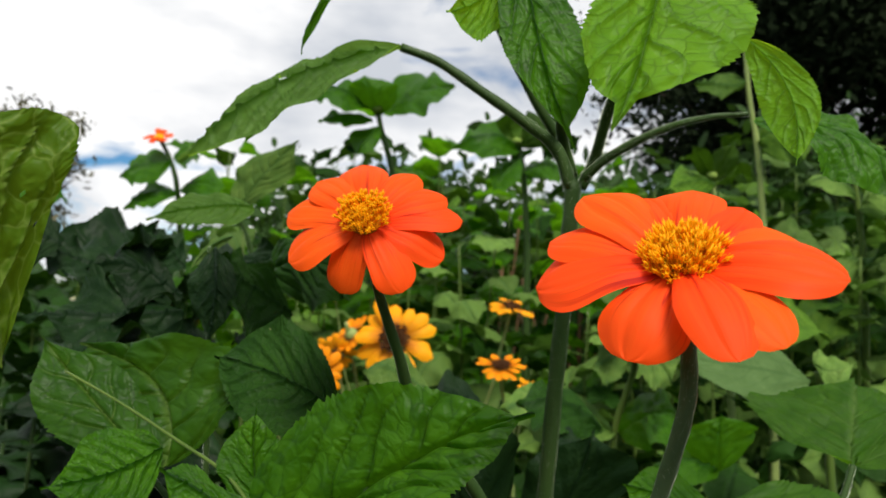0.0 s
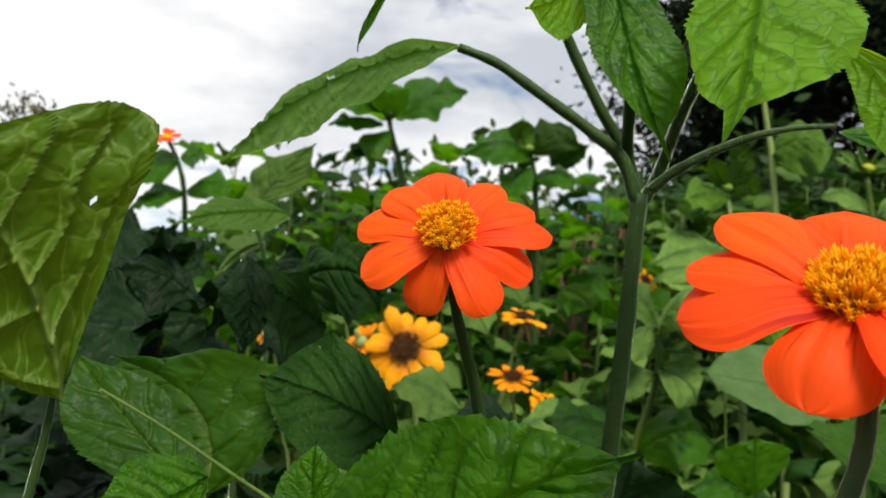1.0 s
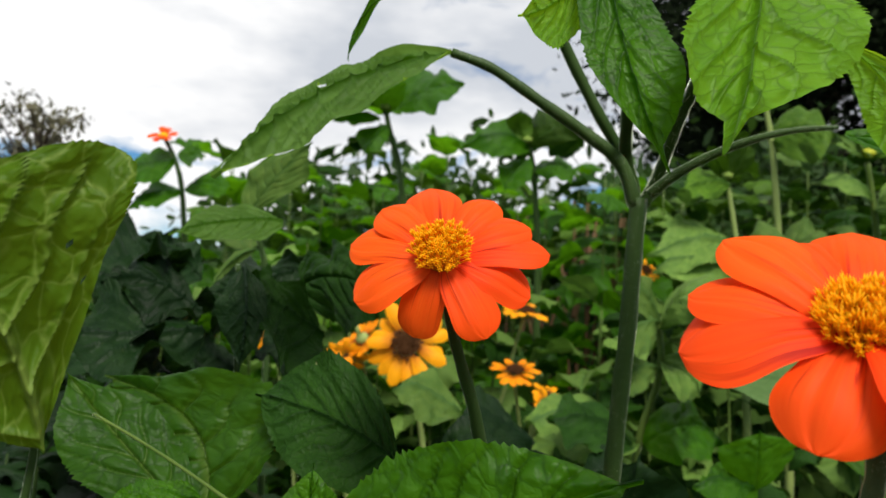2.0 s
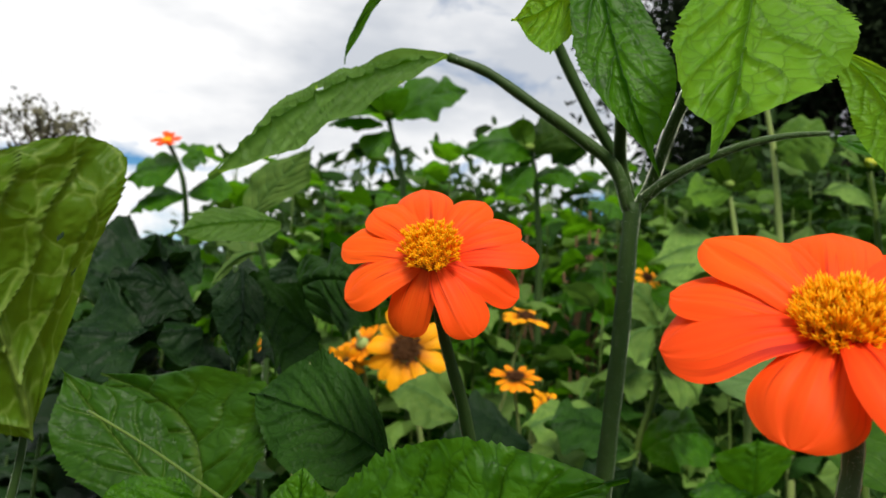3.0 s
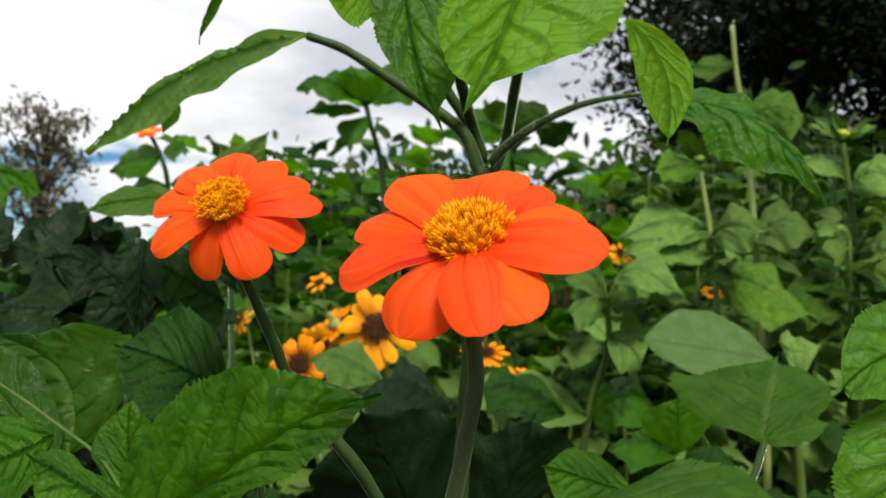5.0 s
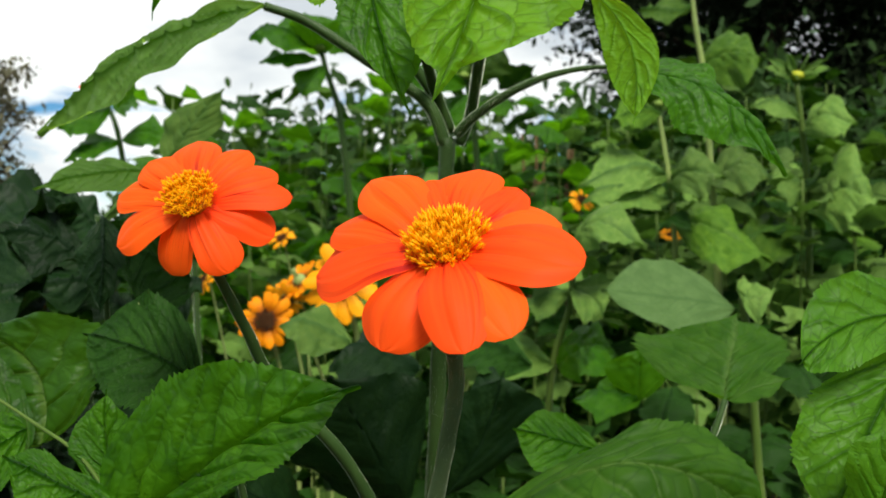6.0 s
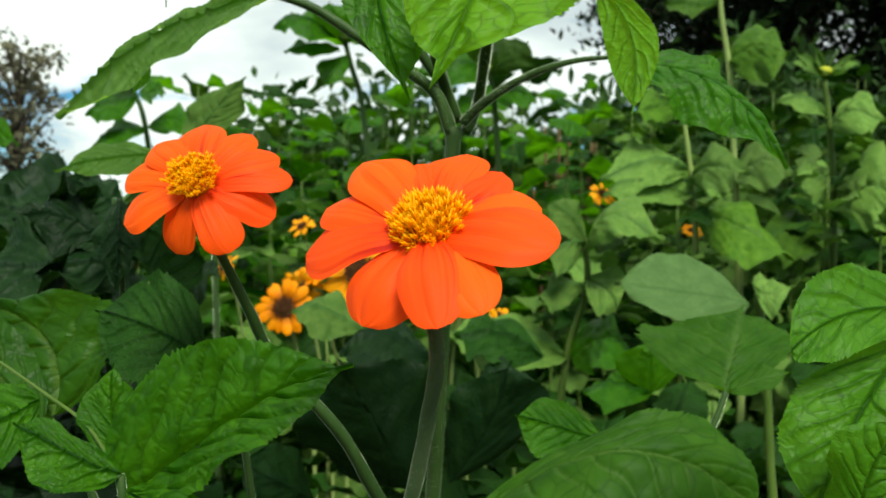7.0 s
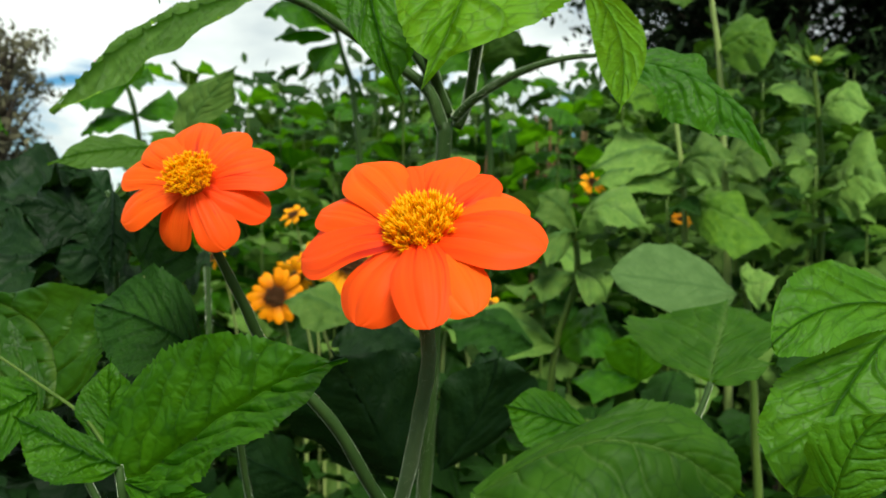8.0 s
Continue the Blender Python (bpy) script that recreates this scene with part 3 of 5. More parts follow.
SMALL_STEM = [(0.0244, 0.2827, 1.2865), (0.0271, 0.2871, 1.2715), (0.0300, 0.2941, 1.2611), (0.0354, 0.3042, 1.2445), (0.0419, 0.3181, 1.2239), (0.0648, 0.3320, 1.1936), (0.0796, 0.3450, 1.1630), (0.0996, 0.3610, 1.1230), (0.1196, 0.3750, 1.0630), (0.1416, 0.3950, 0.9430), (0.1646, 0.4150, 0.7130), (0.1796, 0.4350, -0.0300)]
stem_on(small_flower, SMALL_STEM, 0.0012, 0.0042, STEM)
hairs_on(small_flower, SMALL_STEM, 0.0012, 0.0042, 8000, 0.0004, 14)
large_flower = thing('orange_flower', 'large orange-red flower with domed yellow centre on stout stem', 'flower', 'orange flowers')
part('petal', petal_mesh((0.1023, 0.2125, 1.2757), (0.0862, 0.2296, 1.2911), (-0.1998, -0.6194, 0.7592), 0.0170, arch=0.13, seed=60, b=2.8), PETAL, large_flower)
part('petal', petal_mesh((0.1044, 0.2136, 1.2755), (0.1009, 0.2267, 1.2907), (-0.1998, -0.6194, 0.7592), 0.0130, arch=0.13, seed=61), PETAL, large_flower)
part('petal', petal_mesh((0.1061, 0.2122, 1.2769), (0.1138, 0.2300, 1.2939), (-0.1998, -0.6194, 0.7592), 0.0175, arch=0.13, seed=62, b=3.0), PETAL, large_flower)
part('petal', petal_mesh((0.1083, 0.2121, 1.2751), (0.1225, 0.2196, 1.2882), (-0.1998, -0.6194, 0.7592), 0.0175, arch=0.13, seed=63), PETAL, large_flower)
part('petal', petal_mesh((0.1092, 0.2092, 1.2745), (0.1313, 0.2087, 1.2787), (-0.1998, -0.6194, 0.7592), 0.0195, arch=0.13, seed=64, b=3.0), PETAL, large_flower)
part('petal', petal_mesh((0.1085, 0.2067, 1.2734), (0.1329, 0.1916, 1.2696), (-0.1998, -0.6194, 0.7592), 0.0200, arch=0.13, seed=65, b=2.4), PETAL, large_flower)
part('petal', petal_mesh((0.1067, 0.2066, 1.2704), (0.1170, 0.1838, 1.2559), (-0.1998, -0.6194, 0.7592), 0.0145, arch=0.13, seed=66, b=3.6), PETAL, large_flower)
part('petal', petal_mesh((0.1051, 0.2053, 1.2716), (0.1080, 0.1830, 1.2530), (-0.1998, -0.6194, 0.7592), 0.0148, arch=0.13, seed=67, b=3.6), PETAL, large_flower)
part('petal', petal_mesh((0.1024, 0.2073, 1.2704), (0.0909, 0.1983, 1.2515), (-0.1998, -0.6194, 0.7592), 0.0192, arch=0.13, seed=68, b=4.0), PETAL, large_flower)
part('petal', petal_mesh((0.1003, 0.2100, 1.2736), (0.0738, 0.2191, 1.2669), (-0.1998, -0.6194, 0.7592), 0.0228, arch=0.13, seed=69, b=4.0), PETAL, large_flower)
part('petal', petal_mesh((0.1012, 0.2121, 1.2737), (0.0776, 0.2255, 1.2787), (-0.1998, -0.6194, 0.7592), 0.0170, arch=0.13, seed=70), PETAL, large_flower)
disc_on(large_flower, (0.1055, 0.2106, 1.2716), (-0.1998, -0.6194, 0.7592), 0.0072, 0.0060, 300, 0.0046, 0.00042, 60, FLORET, FLORETC)
calyx_on(large_flower, (0.1052, 0.2105, 1.2722), (-0.1998, -0.6194, 0.7592), 0.0064, STEM, 60)
LARGE_STEM = [(0.1059, 0.2126, 1.2696), (0.1055, 0.2061, 1.2572), (0.1069, 0.2091, 1.2482), (0.1072, 0.2121, 1.2408), (0.1056, 0.2161, 1.2299), (0.1027, 0.2240, 1.2126), (0.0967, 0.2390, 1.1826), (0.0907, 0.2640, 1.1326), (0.0827, 0.3040, 1.0126), (0.0767, 0.3440, 0.7626), (0.0727, 0.3740, -0.0300)]
stem_on(large_flower, LARGE_STEM, 0.0017, 0.0023, STEMR)
hairs_on(large_flower, LARGE_STEM, 0.0017, 0.0023, 9000, 0.00035, 30)

# ---- near plants ----
LONG_BASE = (0.0212, 0.3920, 1.3913)   # where the long drooping leaf joins its stalk
stalk = thing('leafy_stalk', 'tall forked green stalk carrying broad drooping toothed leaves', 'plant')
hairs_on(stalk, [(0.1090, 0.4004, 1.3291), (0.1077, 0.4031, 1.3004), (0.1068, 0.4083, 1.2668), (0.1048, 0.4151, 1.2270), (0.1025, 0.4257, 1.1683), (0.0978, 0.4470, 1.0503), (0.0939, 0.4648, 0.7003), (0.0919, 0.4736, -0.0300)], 0.0038, 0.0042, 6000, 0.0009, 0, 0.3)
stem_on(stalk, [(0.1090, 0.4004, 1.3291), (0.1077, 0.4031, 1.3004), (0.1068, 0.4083, 1.2668), (0.1048, 0.4151, 1.2270), (0.1025, 0.4257, 1.1683), (0.0978, 0.4470, 1.0503), (0.0939, 0.4648, 0.7003), (0.0919, 0.4736, -0.0300)], 0.0038, 0.0042, STEM, 'stem')
hairs_on(stalk, [(0.1080, 0.4007, 1.3257), (0.1003, 0.3987, 1.3445), (0.0844, 0.3971, 1.3571), (0.0615, 0.3950, 1.3717), (0.0400, 0.3933, 1.3850), LONG_BASE], 0.0034, 0.002, 2500, 0.0009, 2, 0.3)
stem_on(stalk, [(0.1080, 0.4007, 1.3257), (0.1003, 0.3987, 1.3445), (0.0844, 0.3971, 1.3571), (0.0615, 0.3950, 1.3717), (0.0400, 0.3933, 1.3850), LONG_BASE], 0.0034, 0.002, STEM, 'petiole')
stem_on(stalk, [(0.1106, 0.4159, 1.3348), (0.1038, 0.4092, 1.3497), (0.0883, 0.4015, 1.3717), (0.0708, 0.3931, 1.4009), (0.0602, 0.3806, 1.4219), (0.0527, 0.3583, 1.4408)], 0.003, 0.0022, STEM, 'branch')
stem_on(stalk, [(0.1106, 0.4159, 1.3348), (0.1036, 0.4040, 1.3512), (0.0982, 0.3773, 1.3646), (0.0924, 0.3548, 1.3861), (0.0852, 0.3327, 1.4038), (0.0818, 0.3306, 1.4232)], 0.0032, 0.0022, STEM, 'petiole')
hairs_on(stalk, [(0.1152, 0.4166, 1.3290), (0.1207, 0.4103, 1.3426), (0.1236, 0.3932, 1.3617), (0.1257, 0.3664, 1.3777), (0.1245, 0.3351, 1.3888), (0.1249, 0.3035, 1.4021)], 0.003, 0.0024, 2500, 0.0009, 6, 0.3)
stem_on(stalk, [(0.1152, 0.4166, 1.3290), (0.1207, 0.4103, 1.3426), (0.1236, 0.3932, 1.3617), (0.1257, 0.3664, 1.3777), (0.1245, 0.3351, 1.3888), (0.1249, 0.3035, 1.4021)], 0.003, 0.0024, STEM, 'petiole')
hairs_on(stalk, [(0.1135, 0.3977, 1.3306), (0.1222, 0.3907, 1.3383), (0.1353, 0.3809, 1.3458), (0.1502, 0.3711, 1.3512), (0.1650, 0.3663, 1.3542), (0.1789, 0.3615, 1.3545)], 0.0026, 0.0009, 2500, 0.0009, 8, 0.3)
stem_on(stalk, [(0.1135, 0.3977, 1.3306), (0.1222, 0.3907, 1.3383), (0.1353, 0.3809, 1.3458), (0.1502, 0.3711, 1.3512), (0.1650, 0.3663, 1.3542), (0.1789, 0.3615, 1.3545)], 0.0026, 0.0009, STEM, 'petiole')
leaf_on(stalk, (0.0212, 0.3920, 1.3913), (-0.0314, 0.3850, 1.3660), (-0.0803, 0.3800, 1.3271), (-0.0276, 0.4120, 1.3973), (-0.0105, 0.3620, 1.3585), LEAFU, foot=1.3, p=.55, q=.75, cup=.04, relief=1.3, holes=((-0.62, 0.528, 0.026), (-0.12, 0.825, 0.016), (0.0, 0.839, 0.01), (-0.34, 0.944, 0.012), (0.42, 0.067, 0.01), (0.42, 0.056, 0.008), (0.29, 0.089, 0.006), (1.0, 0.17, 0.035)), wave=.08, teeth=.04, sharp=.85, heel=.7)
leaf_on(stalk, (-0.0556, 0.4200, 1.3654), (-0.0579, 0.4200, 1.3567), (-0.0620, 0.4200, 1.3461), (-0.0620, 0.4200, 1.3575), (-0.0525, 0.4200, 1.3578), LEAF, p=.6, q=.8, wave=.1)
leaf_on(stalk, (0.0786, 0.3250, 1.4058), (0.0610, 0.3180, 1.3842), (0.0456, 0.3150, 1.3765), (0.0630, 0.3200, 1.4016), (0.0627, 0.3150, 1.3677), LEAFL, p=.6, q=.55, wave=.14)
leaf_on(stalk, (0.0742, 0.3250, 1.4158), (0.0805, 0.3050, 1.3625), (0.0945, 0.3000, 1.3196), (0.0672, 0.3050, 1.3625), (0.0985, 0.3080, 1.3632), LEAF, drip=.24, p=.95, q=.75, relief=1.1, sharp=.95, tail=.26, wave=.10, ribs=6.0)
leaf_on(stalk, (0.1305, 0.3150, 1.4131), (0.1177, 0.2920, 1.3638), (0.1017, 0.2720, 1.3201), (0.0939, 0.2850, 1.3600), (0.1576, 0.3050, 1.3681), LEAFL, drip=.30, p=.75, q=.62, relief=1.0, sharp=.95, tail=.32, ribs=5.0, wave=.10)
leaf_on(stalk, (0.1656, 0.3300, 1.3759), (0.1776, 0.3180, 1.3502), (0.1753, 0.3080, 1.3194), (0.1687, 0.3250, 1.3489), (0.1856, 0.3120, 1.3485), LEAFL, drip=.12, p=.8, q=.6, relief=1.0, sharp=.8, ribs=5.0)
leaf_on(stalk, (0.1822, 0.3620, 1.3523), (0.2198, 0.3450, 1.3394), (0.2494, 0.3450, 1.3038), (0.2196, 0.3620, 1.3533), (0.2014, 0.3380, 1.3265), LEAF, p=.5, q=.6, wave=.28, relief=1.2)
leaf_on(stalk, (0.0027, 0.3600, 1.4117), (-0.0153, 0.3600, 1.3933), (-0.0201, 0.3600, 1.3739), (-0.0152, 0.3570, 1.3934), (-0.0129, 0.3630, 1.3931), LEAF, p=.9, q=.5, teeth=.02, wave=.03, drip=.2)
bud_stalk = thing('budding_stalk', 'tall flower stalk with a green bud and pointed leaves', 'plant')
stem_on(bud_stalk, [(-0.1789, 1.8466, 1.7825), (-0.1624, 1.8532, 1.7183), (-0.1364, 1.8621, 1.6328), (-0.1164, 1.8791, 1.4607), (-0.1012, 1.8988, 1.2596), (-0.0921, 1.9105, 1.1405), (-0.0846, 1.9202, 0.7905), (-0.0809, 1.9251, -0.0300)], 0.006, 0.011, STEM, 'stem')
leaf_on(bud_stalk, (-0.1844, 1.8474, 1.7723), (-0.2640, 1.7916, 1.8086), (-0.3391, 1.7719, 1.7831), (-0.2839, 1.9346, 1.8836), (-0.2384, 1.6982, 1.7413), LEAF, nu=9, nv=26)
leaf_on(bud_stalk, (-0.1813, 1.8479, 1.7681), (-0.1908, 1.7934, 1.8098), (-0.2093, 1.7883, 1.8582), (-0.2504, 1.8115, 1.8139), (-0.1256, 1.8137, 1.8253), LEAF, nu=9, nv=26)
leaf_on(bud_stalk, (-0.1613, 1.8477, 1.7760), (-0.0741, 1.7961, 1.8138), (0.0198, 1.7768, 1.8316), (-0.1096, 1.9362, 1.9155), (-0.0615, 1.7034, 1.7368), LEAF, nu=9, nv=26)
leaf_on(bud_stalk, (-0.1910, 1.8489, 1.7548), (-0.2508, 1.7975, 1.7502), (-0.3206, 1.7972, 1.7338), (-0.2653, 1.8936, 1.7925), (-0.2445, 1.7503, 1.7201), LEAF, nu=9, nv=26)
leaf_on(bud_stalk, (-0.1690, 1.8505, 1.7440), (-0.1970, 1.8040, 1.6975), (-0.2222, 1.8079, 1.6503), (-0.2406, 1.8507, 1.7228), (-0.1725, 1.8063, 1.6801), LEAF, nu=9, nv=26)
far_stalk = thing('orange_flower_stalk', 'distant leafy stalk with a small orange flower', 'plant')
stem_on(far_stalk, [(-0.7281, 1.8417, 1.6814), (-0.7004, 1.8476, 1.6276), (-0.6804, 1.8556, 1.5491), (-0.6820, 1.9242, 1.3579), (-0.6829, 1.9647, 1.2450), (-0.6836, 1.9984, 0.8950), (-0.6840, 2.0153, -0.0300)], 0.005, 0.01, STEM, 'stem')
leaf_on(far_stalk, (-0.6976, 1.8474, 1.6306), (-0.7430, 1.7980, 1.6084), (-0.7984, 1.7801, 1.5704), (-0.7884, 1.8922, 1.6619), (-0.7193, 1.7539, 1.5510), LEAF, nu=9, nv=26)
leaf_on(far_stalk, (-0.6934, 1.8470, 1.6350), (-0.6577, 1.8465, 1.6507), (-0.6072, 1.7994, 1.6313), (-0.6776, 1.8933, 1.6805), (-0.6210, 1.7516, 1.6021), LEAF, nu=9, nv=26)
leaf_on(far_stalk, (-0.6804, 1.8556, 1.5491), (-0.7196, 1.8053, 1.5392), (-0.7861, 1.7880, 1.4919), (-0.7782, 1.9006, 1.5764), (-0.7039, 1.7592, 1.4998), LEAF, nu=9, nv=26)
leaf_on(far_stalk, (-0.6763, 1.8550, 1.5564), (-0.5940, 1.8055, 1.5715), (-0.5305, 1.7893, 1.5492), (-0.6310, 1.9005, 1.6185), (-0.5749, 1.7599, 1.5288), LEAF, nu=9, nv=26)
sky_plant = thing('leafy_stalk', 'leafy green stalk standing against the sky', 'plant')
stem_on(sky_plant, [(0.1785, 1.8134, 1.7035), (0.1949, 1.8205, 1.6340), (0.2116, 1.8371, 1.4664), (0.2179, 1.8560, 1.2705), (0.2218, 1.8676, 1.1511), (0.2251, 1.8772, 0.8011), (0.2267, 1.8821, -0.0300)], 0.006, 0.011, STEM, 'stem')
leaf_on(sky_plant, (0.1833, 1.8152, 1.6869), (0.1173, 1.7616, 1.7027), (0.0157, 1.7621, 1.6692), (0.1051, 1.8555, 1.7679), (0.1037, 1.7167, 1.6433), LEAF, nu=9, nv=26)
leaf_on(sky_plant, (0.1831, 1.8146, 1.6925), (0.2259, 1.7622, 1.7270), (0.2729, 1.7607, 1.7558), (0.1986, 1.8568, 1.7813), (0.2684, 1.7168, 1.6887), LEAFY, nu=9, nv=26)
leaf_on(sky_plant, (0.1911, 1.8178, 1.6619), (0.1472, 1.7702, 1.6220), (0.1171, 1.7253, 1.5578), (0.1213, 1.8175, 1.6455), (0.1720, 1.7240, 1.5861), LEAF, nu=9, nv=26)
leaf_on(sky_plant, (0.1788, 1.8141, 1.6965), (0.1535, 1.8095, 1.7377), (0.1560, 1.7560, 1.7722), (0.1252, 1.8082, 1.7437), (0.1882, 1.8090, 1.7529), LEAFY, nu=9, nv=26)
leaf_on(sky_plant, (0.1949, 1.8205, 1.6340), (0.2493, 1.7712, 1.6392), (0.2911, 1.7255, 1.6035), (0.2453, 1.8675, 1.6821), (0.2448, 1.7251, 1.5953), LEAF, nu=9, nv=26)
bud_plant = thing('budding_plant', 'tall pale green plant with a yellow opening bud', 'plant')
stem_on(bud_plant, [(0.9876, 1.7969, 1.6842), (1.0022, 1.7979, 1.5749), (1.0143, 1.7991, 1.4382), (1.0188, 1.8006, 1.2331), (1.0166, 1.8021, 1.0142), (1.0154, 1.8029, 0.8942), (1.0144, 1.8036, 0.5442), (1.0139, 1.8039, -0.0300)], 0.006, 0.011, STEMY, 'stem')
leaf_on(bud_plant, (0.9969, 1.7970, 1.6971), (1.0272, 1.7814, 1.7128), (1.0552, 1.7558, 1.7140), (1.0285, 1.7973, 1.7251), (1.0214, 1.7773, 1.7009), LEAFG, nu=4, nv=12, teeth=0, wave=.05)
leaf_on(bud_plant, (0.9945, 1.7970, 1.6947), (1.0016, 1.7635, 1.6987), (1.0050, 1.7202, 1.6862), (1.0091, 1.7970, 1.7153), (1.0117, 1.7772, 1.6913), LEAFG, nu=4, nv=12, teeth=0, wave=.05)
leaf_on(bud_plant, (0.9900, 1.7969, 1.6938), (0.9687, 1.7566, 1.6934), (0.9424, 1.7063, 1.6757), (0.9807, 1.7966, 1.7115), (0.9871, 1.7769, 1.6876), LEAFG, nu=4, nv=12, teeth=0, wave=.05)
leaf_on(bud_plant, (0.9857, 1.7968, 1.6948), (0.9434, 1.7638, 1.6991), (0.8949, 1.7207, 1.6869), (0.9566, 1.7962, 1.7155), (0.9592, 1.7764, 1.6915), LEAFG, nu=4, nv=12, teeth=0, wave=.05)
leaf_on(bud_plant, (0.9834, 1.7968, 1.6973), (0.9372, 1.7817, 1.7134), (0.8832, 1.7566, 1.7152), (0.9482, 1.7960, 1.7253), (0.9410, 1.7761, 1.7011), LEAFG, nu=4, nv=12, teeth=0, wave=.05)
leaf_on(bud_plant, (0.9844, 1.7968, 1.7000), (0.9533, 1.8020, 1.7297), (0.9140, 1.7971, 1.7479), (0.9594, 1.7961, 1.7364), (0.9413, 1.7760, 1.7120), LEAFG, nu=4, nv=12, teeth=0, wave=.05)
leaf_on(bud_plant, (0.9880, 1.7968, 1.7018), (0.9847, 1.8150, 1.7402), (0.9751, 1.8232, 1.7694), (0.9850, 1.7965, 1.7436), (0.9597, 1.7762, 1.7190), LEAFG, nu=4, nv=12, teeth=0, wave=.05)
leaf_on(bud_plant, (0.9927, 1.7969, 1.7017), (1.0166, 1.8148, 1.7399), (1.0371, 1.8227, 1.7686), (1.0129, 1.7969, 1.7434), (0.9877, 1.7767, 1.7189), LEAFG, nu=4, nv=12, teeth=0, wave=.05)
leaf_on(bud_plant, (0.9962, 1.7970, 1.6999), (1.0332, 1.8013, 1.7288), (1.0685, 1.7956, 1.7461), (1.0300, 1.7972, 1.7360), (1.0121, 1.7771, 1.7116), LEAFG, nu=4, nv=12, teeth=0, wave=.05)
leaf_on(bud_plant, (1.0050, 1.7980, 1.5681), (1.0322, 1.7482, 1.5998), (1.0886, 1.7093, 1.5666), (1.0752, 1.8285, 1.6614), (1.0044, 1.6682, 1.5336), LEAFG, nu=9, nv=26)
leaf_on(bud_plant, (0.9993, 1.7977, 1.5954), (0.9257, 1.7464, 1.6254), (0.8487, 1.7452, 1.6181), (0.9406, 1.8064, 1.6559), (0.9003, 1.7062, 1.5871), LEAFG, nu=9, nv=26)
leaf_on(bud_plant, (1.0131, 1.7991, 1.4245), (0.9472, 1.7480, 1.4462), (0.8939, 1.7470, 1.4590), (0.9696, 1.8081, 1.4800), (0.9083, 1.6678, 1.3808), LEAFG, nu=9, nv=26)
leaf_on(bud_plant, (1.0158, 1.7992, 1.4177), (1.0335, 1.7493, 1.4470), (1.0759, 1.7498, 1.4633), (1.0522, 1.8094, 1.4780), (0.9968, 1.6691, 1.3942), LEAFG, nu=9, nv=26)
leaf_on(bud_plant, (1.0164, 1.7997, 1.3562), (1.0452, 1.6996, 1.4291), (1.0923, 1.6507, 1.3748), (1.1011, 1.7998, 1.5210), (0.9727, 1.5492, 1.3147), LEAFG, nu=9, nv=26)
leaf_on(bud_plant, (1.0155, 1.8000, 1.3014), (0.8784, 1.6977, 1.3245), (0.7679, 1.6463, 1.2844), (0.9246, 1.7982, 1.3690), (0.8091, 1.5471, 1.2547), LEAFY, nu=9, nv=26)
pale_plant = thing('leafy_plant', 'tall plant with a yellowish stem and pale heart-shaped leaves', 'plant')
stem_on(pale_plant, [(0.7077, 1.7407, 1.9491), (0.7194, 1.7418, 1.8163), (0.7391, 1.7430, 1.6969), (0.7570, 1.7448, 1.4711), (0.7691, 1.7462, 1.2985), (0.7777, 1.7479, 1.0727), (0.7822, 1.7489, 0.9528), (0.7860, 1.7496, 0.6028), (0.7879, 1.7500, -0.0300)], 0.005, 0.011, STEMP, 'stem')
stem_on(pale_plant, [(0.5976, 1.6414, 1.6018), (0.6134, 1.6423, 1.5082), (0.6321, 1.6436, 1.3708), (0.6412, 1.6450, 1.1833), (0.6471, 1.6460, 1.0634), (0.6519, 1.6467, 0.7134), (0.6544, 1.6471, -0.0300)], 0.004, 0.01, STEMP, 'second_stem')
leaf_on(pale_plant, (0.6028, 1.6417, 1.5769), (0.5389, 1.5907, 1.5788), (0.4666, 1.5398, 1.5448), (0.5598, 1.6907, 1.6312), (0.5253, 1.5408, 1.5336), LEAFY, nu=9, nv=26)
leaf_on(pale_plant, (0.6229, 1.6431, 1.4207), (0.6433, 1.5432, 1.4467), (0.6915, 1.4941, 1.4208), (0.6723, 1.6433, 1.4962), (0.6137, 1.4432, 1.3854), LEAFG, nu=9, nv=26)
leaf_on(pale_plant, (0.6190, 1.6429, 1.4457), (0.5202, 1.5413, 1.4456), (0.3879, 1.4895, 1.4046), (0.5158, 1.6408, 1.5136), (0.4769, 1.4411, 1.3842), LEAFG, nu=9, nv=26)
leaf_on(pale_plant, (0.6320, 1.6435, 1.3833), (0.4899, 1.4911, 1.4055), (0.3935, 1.4599, 1.3685), (0.5400, 1.5916, 1.4516), (0.4881, 1.4414, 1.3548), LEAFG, nu=9, nv=26)
leaf_on(pale_plant, (0.7545, 1.7450, 1.4445), (0.7997, 1.6954, 1.4785), (0.8542, 1.6466, 1.4352), (0.8412, 1.7957, 1.5325), (0.7645, 1.5954, 1.3991), LEAFG, nu=9, nv=26)
leaf_on(pale_plant, (0.6399, 1.6440, 1.3333), (0.6912, 1.5448, 1.3298), (0.7859, 1.4968, 1.2494), (0.7171, 1.6449, 1.3715), (0.6422, 1.4446, 1.2489), LEAFY, nu=9, nv=26)
leaf_on(pale_plant, (0.7363, 1.7428, 1.7101), (0.7845, 1.6934, 1.7428), (0.8394, 1.6445, 1.6977), (0.8251, 1.7936, 1.8059), (0.7836, 1.6440, 1.6410), LEAFY, nu=9, nv=26)
